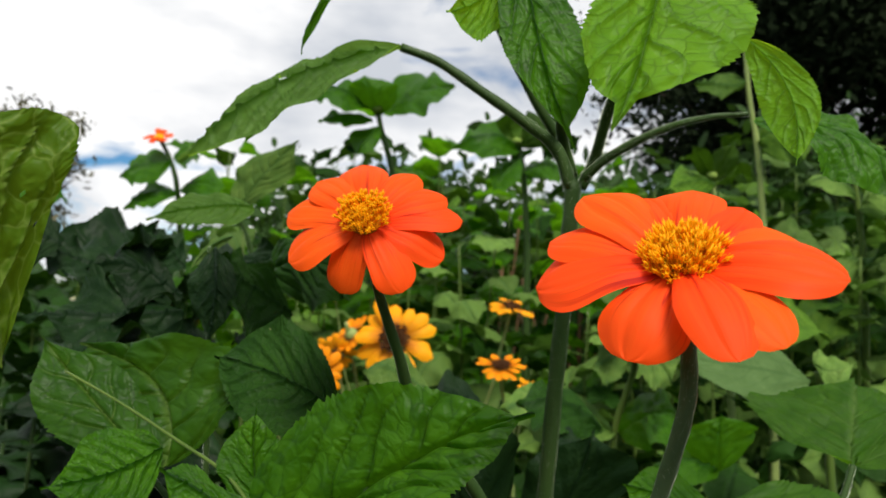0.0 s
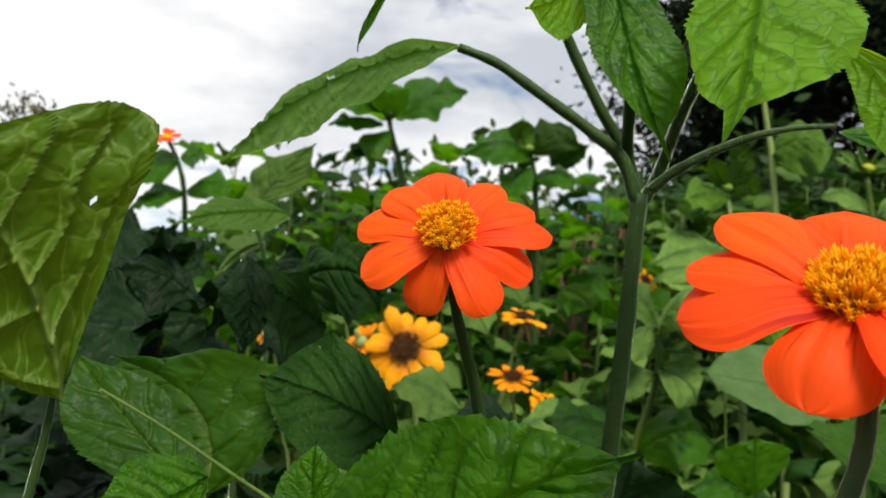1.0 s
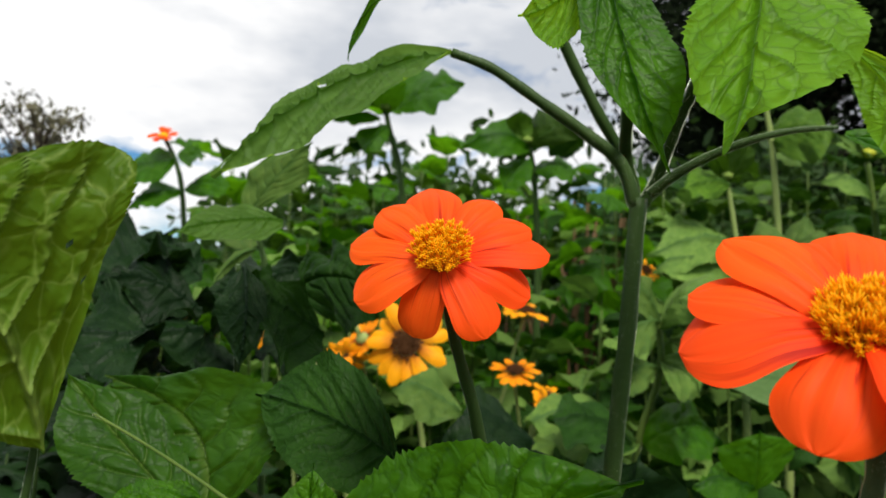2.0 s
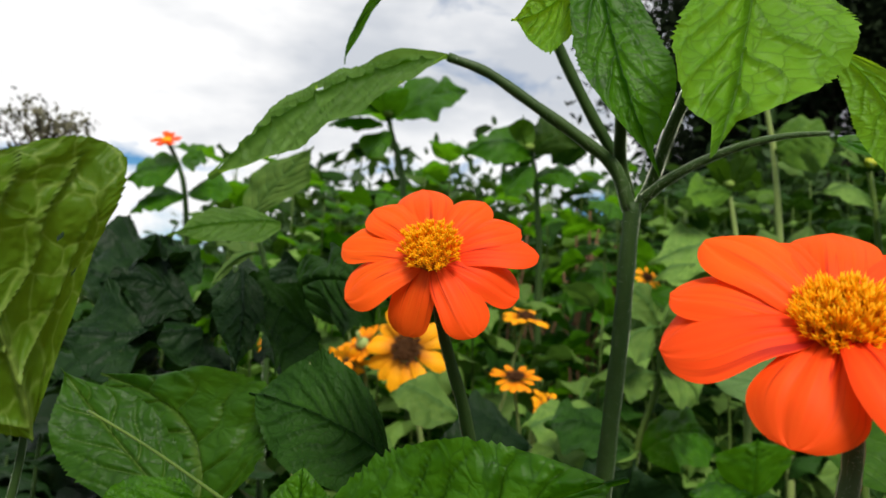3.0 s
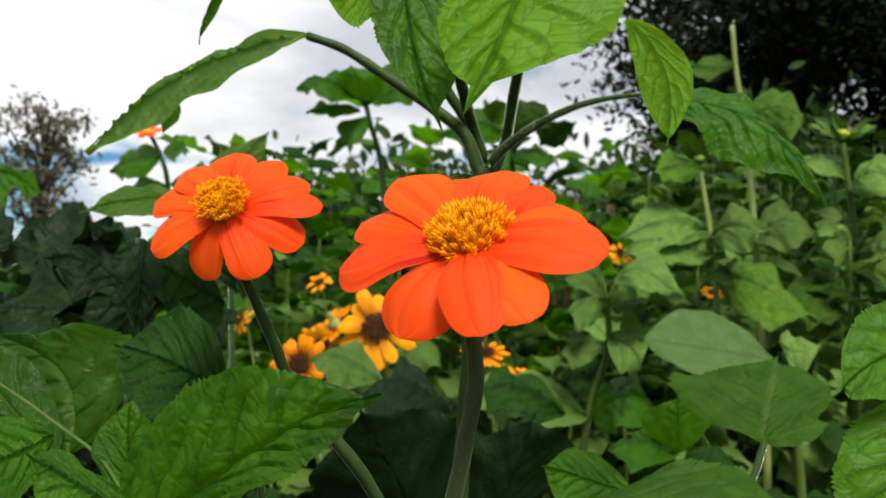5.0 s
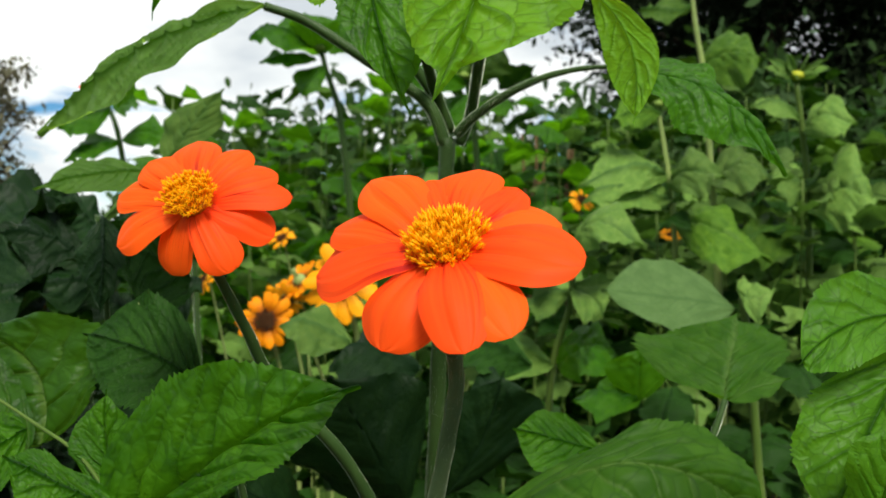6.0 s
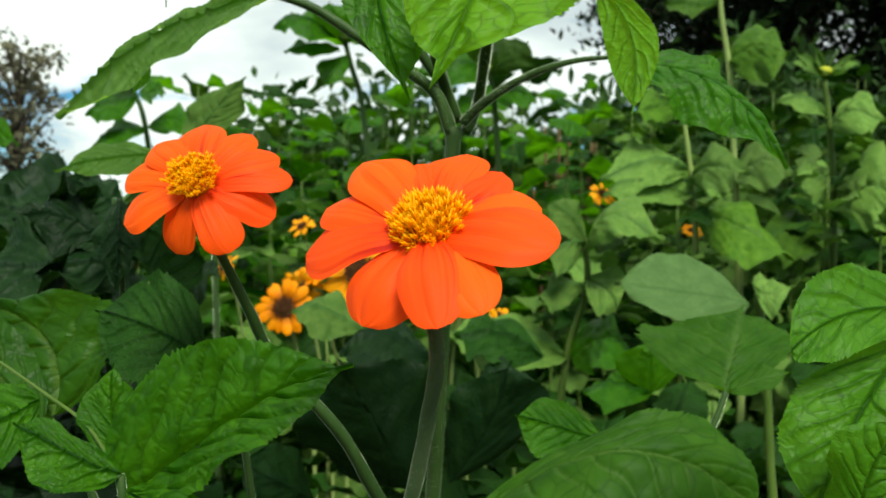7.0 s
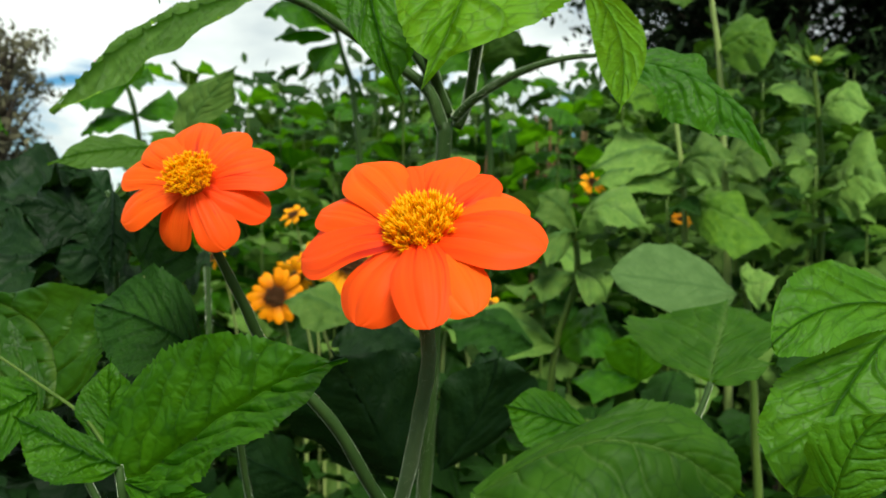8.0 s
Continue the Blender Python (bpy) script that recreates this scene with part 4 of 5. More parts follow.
leaf_on(pale_plant, (0.7138, 1.7415, 1.8561), (0.6355, 1.6905, 1.8253), (0.5570, 1.6393, 1.8141), (0.6603, 1.7904, 1.8865), (0.6198, 1.6405, 1.7834), LEAFY, nu=9, nv=26)
round_plant = thing('leafy_plant', 'plant with broad rounded grey-green leaves', 'plant')
stem_on(round_plant, [(0.2778, 0.9886, 1.2824), (0.2821, 0.9892, 1.2156), (0.2569, 0.9894, 1.1263), (0.2468, 0.9901, 1.0074), (0.2366, 0.9907, 0.8878), (0.2282, 0.9913, 0.5378), (0.2239, 0.9916, -0.0300)], 0.004, 0.006, STEMY, 'stem')
stem_on(round_plant, [(0.4509, 0.8617, 1.2210), (0.4610, 0.8623, 1.1602), (0.4684, 0.8632, 1.0449), (0.4761, 0.8642, 0.9251), (0.4825, 0.8650, 0.5751), (0.4857, 0.8654, -0.0300)], 0.004, 0.006, STEMY, 'second_stem')
leaf_on(round_plant, (0.4412, 0.8600, 1.2074), (0.3607, 0.8400, 1.2255), (0.2857, 0.8400, 1.2309), (0.3796, 0.8900, 1.2620), (0.3555, 0.7900, 1.1915), LEAFP, sharp=.8, relief=.10, wave=.06, teeth=.0)
leaf_on(round_plant, (0.4476, 0.8616, 1.2274), (0.4550, 0.8417, 1.2253), (0.4831, 0.8421, 1.2318), (0.4623, 0.8818, 1.2396), (0.4410, 0.8017, 1.2006), LEAFG, nu=9, nv=26)
leaf_on(round_plant, (0.2794, 0.9887, 1.2750), (0.2550, 0.9383, 1.2744), (0.2175, 0.9179, 1.2567), (0.2554, 0.9881, 1.3045), (0.2406, 0.8883, 1.2406), LEAFG, nu=9, nv=26)
leaf_on(round_plant, (0.2809, 0.9888, 1.2676), (0.3039, 0.9388, 1.3100), (0.3618, 0.9200, 1.2752), (0.3264, 1.0090, 1.3400), (0.2934, 0.8889, 1.2810), LEAFG, nu=9, nv=26)
leaf_on(round_plant, (0.2809, 0.9887, 1.2750), (0.2507, 0.9580, 1.3105), (0.2194, 0.9374, 1.3233), (0.2700, 0.9882, 1.3269), (0.2310, 0.9179, 1.2878), LEAFG, nu=9, nv=26)
leaf_on(round_plant, (0.2827, 0.9891, 1.2305), (0.2977, 0.9394, 1.2185), (0.3030, 0.8996, 1.1938), (0.3256, 0.9697, 1.2389), (0.2742, 0.8892, 1.1944), LEAFG, nu=9, nv=26)
leaf_on(round_plant, (0.2784, 0.9891, 1.2156), (0.2414, 0.9385, 1.2215), (0.2111, 0.9181, 1.2051), (0.2485, 0.9885, 1.2376), (0.2343, 0.8885, 1.1974), LEAFG, nu=9, nv=26)
leaf_on(round_plant, (0.2569, 0.9894, 1.1263), (0.1748, 0.8878, 1.1670), (0.1021, 0.8567, 1.1635), (0.1822, 0.9878, 1.1850), (0.1637, 0.8179, 1.1355), LEAFG, nu=9, nv=26)
leaf_on(round_plant, (0.2606, 0.9894, 1.1263), (0.2811, 0.8895, 1.1679), (0.3137, 0.8601, 1.1461), (0.3010, 0.9897, 1.1787), (0.2674, 0.8195, 1.1333), LEAF, nu=9, nv=26)
leaf_on(round_plant, (0.3006, 0.7400, 1.1309), (0.2949, 0.7197, 1.1614), (0.2947, 0.7195, 1.1853), (0.2675, 0.7393, 1.1580), (0.3359, 0.7403, 1.1641), LEAF, nu=9, nv=26)
leaf_on(round_plant, (0.3006, 0.7400, 1.1309), (0.2613, 0.6993, 1.1436), (0.2242, 0.6787, 1.1420), (0.2777, 0.7595, 1.1494), (0.2499, 0.6592, 1.1316), LEAF, nu=9, nv=26)
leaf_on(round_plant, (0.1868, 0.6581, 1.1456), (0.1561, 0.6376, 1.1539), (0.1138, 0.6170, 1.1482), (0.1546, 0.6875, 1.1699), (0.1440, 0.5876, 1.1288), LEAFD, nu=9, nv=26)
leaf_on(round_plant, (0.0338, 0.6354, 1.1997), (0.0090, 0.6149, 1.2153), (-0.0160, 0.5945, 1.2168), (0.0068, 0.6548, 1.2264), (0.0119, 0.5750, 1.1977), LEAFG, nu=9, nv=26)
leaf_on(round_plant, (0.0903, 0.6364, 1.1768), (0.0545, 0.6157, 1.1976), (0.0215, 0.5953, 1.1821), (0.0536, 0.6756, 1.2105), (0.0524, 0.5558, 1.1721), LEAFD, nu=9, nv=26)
leaf_on(round_plant, (0.6027, 1.6416, 1.5894), (0.6148, 1.6216, 1.6225), (0.6289, 1.5914, 1.6705), (0.5960, 1.6411, 1.6456), (0.6354, 1.5919, 1.6221), LEAFY, nu=9, nv=26)
leaf_on(round_plant, (0.5976, 1.6415, 1.5981), (0.5715, 1.6208, 1.6283), (0.5382, 1.5901, 1.6576), (0.5586, 1.6407, 1.6265), (0.5807, 1.5909, 1.6398), LEAFY, nu=9, nv=26)
side_plant = thing('leafy_plant', 'leaf stalk with one large upright pale-backed green leaf', 'plant')
stem_on(side_plant, [(-0.0532, 0.2151, 1.2488), (-0.0525, 0.2162, 1.2436), (-0.0536, 0.2171, 1.2348), (-0.0566, 0.2186, 1.2203), (-0.0614, 0.2252, 1.2046), (-0.0944, 0.2698, 1.0982), (-0.1219, 0.3069, 0.7482), (-0.1356, 0.3255, -0.0300)], 0.0006, 0.0014, STEM, 'stem')
leaf_on(side_plant, (-0.0488, 0.2130, 1.2433), (-0.0531, 0.1960, 1.2721), (-0.0680, 0.1860, 1.2831), (-0.0700, 0.2000, 1.2412), (-0.0313, 0.2070, 1.2965), LEAFS, p=.62, q=.6, relief=-.9, cup=-.04, sharp=.55, foot=1.25, heel=.9, teeth=.03, ribs=5.0, wave=.10, holes=((.62,.30,.008),(.75,.26,.006),(.55,.42,.006)))
front_plant = thing('leafy_plant', 'low shoot with glossy pointed bright green leaves', 'plant')
stem_on(front_plant, [(-0.0030, 0.2848, 1.1892), (-0.0010, 0.2849, 1.1771), (-0.0036, 0.2951, 1.1533), (-0.0157, 0.3417, 1.0434), (-0.0259, 0.3806, 0.6934), (-0.0309, 0.4000, -0.0300)], 0.0016, 0.0026, STEM, 'stem')
stem_on(front_plant, [(-0.0024, 0.2848, 1.1879), (-0.0203, 0.2965, 1.2024), (-0.0419, 0.3091, 1.2103), (-0.0718, 0.3235, 1.2214), (-0.0993, 0.3330, 1.2314)], 0.0007, 0.0005, STEMY, 'side_shoot')
leaf_on(front_plant, (-0.0024, 0.2900, 1.1809), (0.0393, 0.2760, 1.2128), (0.0796, 0.2660, 1.2319), (0.0085, 0.2920, 1.2253), (0.0383, 0.2620, 1.1945), LEAF, p=.42, q=.78, relief=1.5, cup=.10, sharp=.85, tail=.2, wave=.12, drip=.10, foot=3.2, heel=.5, ribs=6.0)
leaf_on(front_plant, (-0.0047, 0.2920, 1.1879), (-0.0118, 0.2970, 1.2045), (-0.0129, 0.3000, 1.2252), (-0.0232, 0.2960, 1.2035), (-0.0018, 0.2960, 1.2073), LEAF, p=.55, q=.7, relief=1.2, ribs=5.0, sharp=.9, drip=.10, foot=2.0)
leaf_on(front_plant, (-0.0018, 0.2840, 1.1897), (-0.0184, 0.2790, 1.1974), (-0.0370, 0.2790, 1.2077), (-0.0246, 0.2880, 1.2051), (-0.0161, 0.2680, 1.1877), LEAF, p=.5, q=.75, relief=1.3, ribs=5.0, sharp=.9, drip=.10, foot=2.0)
leaf_on(front_plant, (0.0006, 0.2820, 1.1844), (0.0205, 0.2700, 1.1840), (0.0373, 0.2620, 1.1887), (0.0176, 0.2750, 1.1895), (0.0202, 0.2620, 1.1786), LEAF, p=.5, q=.8, relief=1.0, ribs=5.0)
puckered_plant = thing('leafy_plant', 'shoot with broad puckered green leaves and pale veins', 'plant')
stem_on(puckered_plant, [(-0.0810, 0.3846, 1.1789), (-0.0701, 0.3809, 1.1688), (-0.0610, 0.3834, 1.1448), (-0.0191, 0.3953, 1.0330), (0.0159, 0.4051, 0.6830), (0.0334, 0.4101, -0.0300)], 0.0014, 0.0026, STEM, 'stem')
leaf_on(puckered_plant, (-0.0635, 0.3520, 1.1924), (-0.0767, 0.3620, 1.2255), (-0.1212, 0.3850, 1.2391), (-0.1129, 0.3720, 1.2045), (-0.0417, 0.3580, 1.2381), LEAFV, p=.72, q=.55, relief=.8, ribs=5.0, lobes=.06, wave=.22, sharp=.8)
leaf_on(puckered_plant, (-0.0627, 0.3400, 1.1931), (-0.0958, 0.3520, 1.2176), (-0.1270, 0.3620, 1.2434), (-0.1127, 0.3450, 1.2088), (-0.0837, 0.3600, 1.2257), LEAFV, p=.7, q=.6, relief=1.0, ribs=5.0)
leaf_on(puckered_plant, (-0.0546, 0.3250, 1.2045), (-0.0683, 0.3120, 1.1975), (-0.0893, 0.3050, 1.1928), (-0.0746, 0.3220, 1.2118), (-0.0575, 0.3000, 1.1844), LEAF, p=.5, q=.6, relief=1.2)
shade_plant = thing('leafy_plant', 'shoot with a broad dark green leaf, shade put into its colour', 'plant')
stem_on(shade_plant, [(-0.0023, 0.3863, 1.2073), (0.0066, 0.3877, 1.1913), (0.0107, 0.3965, 1.1481), (0.0219, 0.4204, 1.0311), (0.0312, 0.4403, 0.6811), (0.0359, 0.4503, -0.0300)], 0.0014, 0.0024, STEM, 'stem')
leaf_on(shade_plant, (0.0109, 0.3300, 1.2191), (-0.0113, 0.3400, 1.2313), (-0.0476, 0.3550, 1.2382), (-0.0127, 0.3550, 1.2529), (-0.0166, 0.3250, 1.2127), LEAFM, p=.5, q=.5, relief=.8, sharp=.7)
# leaves of the low gap between stems, their shade painted into the green
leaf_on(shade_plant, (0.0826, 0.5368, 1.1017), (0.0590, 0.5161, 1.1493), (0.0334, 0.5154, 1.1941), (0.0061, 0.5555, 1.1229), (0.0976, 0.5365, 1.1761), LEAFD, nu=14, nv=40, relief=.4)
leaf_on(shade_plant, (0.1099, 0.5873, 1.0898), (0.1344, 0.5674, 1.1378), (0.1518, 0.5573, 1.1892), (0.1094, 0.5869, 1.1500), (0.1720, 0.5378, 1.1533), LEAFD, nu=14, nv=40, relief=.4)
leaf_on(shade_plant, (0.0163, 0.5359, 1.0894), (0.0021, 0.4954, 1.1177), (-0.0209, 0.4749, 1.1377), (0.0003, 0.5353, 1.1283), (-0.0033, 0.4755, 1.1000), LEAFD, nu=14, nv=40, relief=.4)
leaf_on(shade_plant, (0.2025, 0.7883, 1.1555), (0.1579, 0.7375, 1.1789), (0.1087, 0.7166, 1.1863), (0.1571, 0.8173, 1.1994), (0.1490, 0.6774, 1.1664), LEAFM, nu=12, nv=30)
right_plant = thing('leafy_plant', 'shoot with large overlapping toothed bright green leaves', 'plant')
stem_on(right_plant, [(0.2873, 0.3094, 1.1726), (0.2962, 0.3198, 1.1473), (0.3335, 0.3628, 1.0417), (0.3646, 0.3987, 0.6917), (0.3801, 0.4166, -0.0300)], 0.002, 0.003, STEM, 'stem')
leaf_on(right_plant, (0.2863, 0.3000, 1.2478), (0.2476, 0.2860, 1.2499), (0.2198, 0.2760, 1.2361), (0.2423, 0.2920, 1.2641), (0.2410, 0.2760, 1.2372), LEAFR, p=.6, q=.45, relief=1.0, sharp=.5, wave=.16, ribs=5.0)
leaf_on(right_plant, (0.2692, 0.2900, 1.2411), (0.2413, 0.2750, 1.2160), (0.2253, 0.2680, 1.1876), (0.2224, 0.2800, 1.2202), (0.2633, 0.2700, 1.2084), LEAFR, p=.6, q=.42, relief=1.0, sharp=.55, wave=.14, ribs=5.0)
leaf_on(right_plant, (0.2336, 0.2580, 1.1920), (0.2364, 0.2540, 1.2087), (0.2475, 0.2520, 1.2219), (0.2241, 0.2560, 1.2147), (0.2492, 0.2500, 1.2026), LEAFR, p=.6, q=.5, relief=1.0)
low_plant = thing('leafy_plant', 'low shoot with wide soft green leaves', 'plant')
stem_on(low_plant, [(0.1265, 0.3772, 1.1453), (0.1235, 0.3772, 1.1306), (0.0989, 0.3776, 1.0132), (0.0784, 0.3780, 0.6632), (0.0682, 0.3782, -0.0300)], 0.0016, 0.0028, STEM, 'stem')
stem_on(low_plant, [(0.2522, 0.4167, 1.1964), (0.2468, 0.4138, 1.1837), (0.2328, 0.4087, 1.1543), (0.2201, 0.4088, 1.1195), (0.1789, 0.4089, 1.0068), (0.1446, 0.4091, 0.6568), (0.1275, 0.4091, -0.0300)], 0.0016, 0.0024, STEM, 'second_stem')
leaf_on(low_plant, (0.1268, 0.4000, 1.1410), (0.1944, 0.3850, 1.1727), (0.2582, 0.3850, 1.1467), (0.2231, 0.4020, 1.1890), (0.1834, 0.3550, 1.1384), LEAFW, p=.55, q=.42, relief=.5, sharp=.7)
leaf_on(low_plant, (0.1916, 0.4380, 1.1651), (0.1675, 0.4376, 1.1712), (0.1446, 0.4372, 1.1772), (0.1672, 0.4475, 1.1848), (0.1586, 0.4276, 1.1567), LEAF, p=.5,q=.4)
leaf_on(low_plant, (0.2522, 0.4167, 1.1964), (0.2643, 0.4388, 1.2142), (0.2811, 0.4689, 1.2373), (0.2175, 0.4580, 1.2210), (0.3015, 0.4494, 1.2164), LEAFW, p=.45, q=.55, relief=.3)
leaf_on(low_plant, (0.2543, 0.4168, 1.1958), (0.2698, 0.4190, 1.2021), (0.2876, 0.4192, 1.2067), (0.2709, 0.4290, 1.2065), (0.2671, 0.4090, 1.1980), LEAFW, p=.5, q=.6, relief=.3)
grey_plant = thing('leafy_plant', 'tall shoot with folded grey-green matt leaves', 'plant')
stem_on(grey_plant, [(-0.2570, 1.0200, 1.3983), (-0.2360, 1.0400, 1.3300), (-0.2300, 1.0600, 1.2000), (-0.2250, 1.0700, 0.9000), (-0.2200, 1.0800, 0.4500), (-0.2200, 1.0800, -0.0300)], 0.0030, 0.006, STEM, 'stem')
leaf_on(grey_plant, (-0.2570, 1.0200, 1.3983), (-0.2149, 1.0000, 1.4430), (-0.1681, 0.9800, 1.4863), (-0.2548, 1.0200, 1.4576), (-0.1831, 0.9900, 1.4325), LEAFG, p=.6, q=.5, relief=.5, teeth=.02)
# most of these leaves are painted nearly black to stand for shade
dark_plant = thing('leafy_plant', 'shoot with overlapping blue-green leaves, shade put into their dark colour', 'plant')
stem_on(dark_plant, [(-0.0915, 0.4627, 1.2945), (-0.0925, 0.4729, 1.2643), (-0.0934, 0.4938, 1.1384), (-0.0943, 0.5134, 1.0200), (-0.0950, 0.5298, 0.6700), (-0.0953, 0.5380, -0.0300)], 0.0012, 0.003, STEM, 'stem')
leaf_on(dark_plant, (-0.0773, 0.4966, 1.3225), (-0.1068, 0.4858, 1.3213), (-0.1409, 0.4859, 1.3117), (-0.1142, 0.5047, 1.3326), (-0.0959, 0.4772, 1.3092), LEAFU, p=.6,q=.6)
leaf_on(dark_plant, (-0.1121, 0.5670, 1.3120), (-0.1249, 0.5575, 1.3031), (-0.1356, 0.5489, 1.2843), (-0.1285, 0.5670, 1.3073), (-0.1259, 0.5581, 1.2962), LEAFG, p=.6,q=.6)
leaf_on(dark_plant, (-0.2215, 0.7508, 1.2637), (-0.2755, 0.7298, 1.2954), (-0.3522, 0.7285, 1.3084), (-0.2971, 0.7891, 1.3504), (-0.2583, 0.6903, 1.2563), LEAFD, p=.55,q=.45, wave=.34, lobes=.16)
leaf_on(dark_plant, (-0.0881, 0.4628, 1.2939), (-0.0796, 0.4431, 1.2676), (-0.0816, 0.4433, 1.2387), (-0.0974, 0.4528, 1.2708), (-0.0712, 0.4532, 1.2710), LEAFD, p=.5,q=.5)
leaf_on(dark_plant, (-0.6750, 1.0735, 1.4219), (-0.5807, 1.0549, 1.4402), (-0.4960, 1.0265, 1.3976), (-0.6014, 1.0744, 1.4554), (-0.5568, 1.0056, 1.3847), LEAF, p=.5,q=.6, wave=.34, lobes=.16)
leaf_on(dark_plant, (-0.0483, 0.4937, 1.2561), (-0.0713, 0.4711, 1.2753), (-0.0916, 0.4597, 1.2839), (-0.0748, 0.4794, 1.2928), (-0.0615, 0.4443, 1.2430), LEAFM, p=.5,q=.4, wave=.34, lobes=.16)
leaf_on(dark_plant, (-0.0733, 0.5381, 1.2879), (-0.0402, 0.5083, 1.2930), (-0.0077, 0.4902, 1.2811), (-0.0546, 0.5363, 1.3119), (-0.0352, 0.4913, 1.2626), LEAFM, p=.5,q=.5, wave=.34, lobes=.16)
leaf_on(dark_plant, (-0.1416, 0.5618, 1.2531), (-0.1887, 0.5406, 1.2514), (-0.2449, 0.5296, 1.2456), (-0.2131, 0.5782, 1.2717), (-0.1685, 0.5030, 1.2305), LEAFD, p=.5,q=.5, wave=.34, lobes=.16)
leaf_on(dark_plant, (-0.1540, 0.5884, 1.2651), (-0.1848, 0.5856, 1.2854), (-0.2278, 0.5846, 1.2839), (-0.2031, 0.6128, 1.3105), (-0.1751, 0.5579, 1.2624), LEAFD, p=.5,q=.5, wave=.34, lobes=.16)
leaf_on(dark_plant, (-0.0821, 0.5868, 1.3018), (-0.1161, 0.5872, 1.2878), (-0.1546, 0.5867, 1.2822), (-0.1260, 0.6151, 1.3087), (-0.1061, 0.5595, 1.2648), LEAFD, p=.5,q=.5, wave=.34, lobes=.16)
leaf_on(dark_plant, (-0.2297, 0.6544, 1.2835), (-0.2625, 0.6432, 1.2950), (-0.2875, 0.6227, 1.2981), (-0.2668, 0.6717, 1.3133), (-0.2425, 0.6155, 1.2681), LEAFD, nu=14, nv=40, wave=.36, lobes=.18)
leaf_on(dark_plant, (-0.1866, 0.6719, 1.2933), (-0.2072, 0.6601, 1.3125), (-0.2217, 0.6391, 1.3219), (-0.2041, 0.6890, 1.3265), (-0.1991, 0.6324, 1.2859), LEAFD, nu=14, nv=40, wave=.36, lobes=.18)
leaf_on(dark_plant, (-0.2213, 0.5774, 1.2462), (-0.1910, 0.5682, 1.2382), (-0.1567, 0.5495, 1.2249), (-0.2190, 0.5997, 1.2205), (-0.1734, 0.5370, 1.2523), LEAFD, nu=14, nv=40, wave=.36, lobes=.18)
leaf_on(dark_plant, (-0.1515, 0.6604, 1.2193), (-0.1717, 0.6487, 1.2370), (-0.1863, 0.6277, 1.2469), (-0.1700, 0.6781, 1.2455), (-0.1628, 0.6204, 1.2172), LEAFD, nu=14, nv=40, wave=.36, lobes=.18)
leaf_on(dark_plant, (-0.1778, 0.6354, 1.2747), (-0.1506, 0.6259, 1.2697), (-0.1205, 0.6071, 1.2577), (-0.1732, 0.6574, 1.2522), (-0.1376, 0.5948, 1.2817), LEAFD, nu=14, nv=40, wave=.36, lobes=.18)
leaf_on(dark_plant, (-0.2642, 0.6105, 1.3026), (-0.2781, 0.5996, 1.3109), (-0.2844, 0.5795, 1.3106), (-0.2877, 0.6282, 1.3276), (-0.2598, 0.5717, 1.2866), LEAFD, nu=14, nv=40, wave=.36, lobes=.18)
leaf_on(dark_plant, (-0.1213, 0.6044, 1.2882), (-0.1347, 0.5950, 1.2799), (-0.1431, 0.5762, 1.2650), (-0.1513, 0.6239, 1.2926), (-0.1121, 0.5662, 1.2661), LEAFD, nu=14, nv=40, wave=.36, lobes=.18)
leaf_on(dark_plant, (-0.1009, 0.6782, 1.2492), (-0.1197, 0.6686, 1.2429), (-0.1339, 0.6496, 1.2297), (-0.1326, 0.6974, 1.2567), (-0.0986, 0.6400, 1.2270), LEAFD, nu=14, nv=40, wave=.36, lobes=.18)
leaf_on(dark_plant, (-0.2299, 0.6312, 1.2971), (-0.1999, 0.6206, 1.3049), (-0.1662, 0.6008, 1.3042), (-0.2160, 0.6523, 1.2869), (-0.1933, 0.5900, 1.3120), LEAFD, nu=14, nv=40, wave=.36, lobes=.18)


# ---- plants of the field ----
def field_leaf(k):
    """A heart-shaped field leaf, one unit long, on its short stalk."""
    blade = leaf_mesh((0, 0, 0), (0, 0.5, 0.08 - 0.06 * (k % 3)), (0.05 * (k % 3 - 1), 1, -0.10 - 0.09 * (k % 4)), (-0.40 - 0.05 * (k % 2), 0.36, 0.07 * (k % 3) - 0.03),
                      (0.40 + 0.04 * (k % 3), 0.36, 0.06 * ((k + 1) % 3) - 0.03), p=0.45 + 0.05 * (k % 3), q=0.72 + 0.1 * (k % 3), nu=7, nv=20, seed=90 + k, wave=0.26, teeth=0.08,
                      lobes=0.09 * (k % 2), ribs=6.0, cup=(-0.12, 0.1, 0.0)[k % 3])
    bm = bmesh.new()
    bm.from_mesh(blade)
    stalk = mesh_of("stalk", *tube_data([(0, -0.32, -0.03), (0, -0.15, 0.01), (0, 0.01, 0)], 0.013, 0.009, steps=2, sides=5))
    bm.from_mesh(stalk)
    bm.to_mesh(blade)
    bm.free()
    return blade


FIELD = [field_leaf(k) for k in range(8)]
FIELD_SETS = {}
# sets d and m hold painted shade in their leaf colour
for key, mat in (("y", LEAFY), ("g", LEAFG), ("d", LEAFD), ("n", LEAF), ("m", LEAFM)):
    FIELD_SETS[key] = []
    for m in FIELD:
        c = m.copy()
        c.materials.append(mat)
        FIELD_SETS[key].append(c)


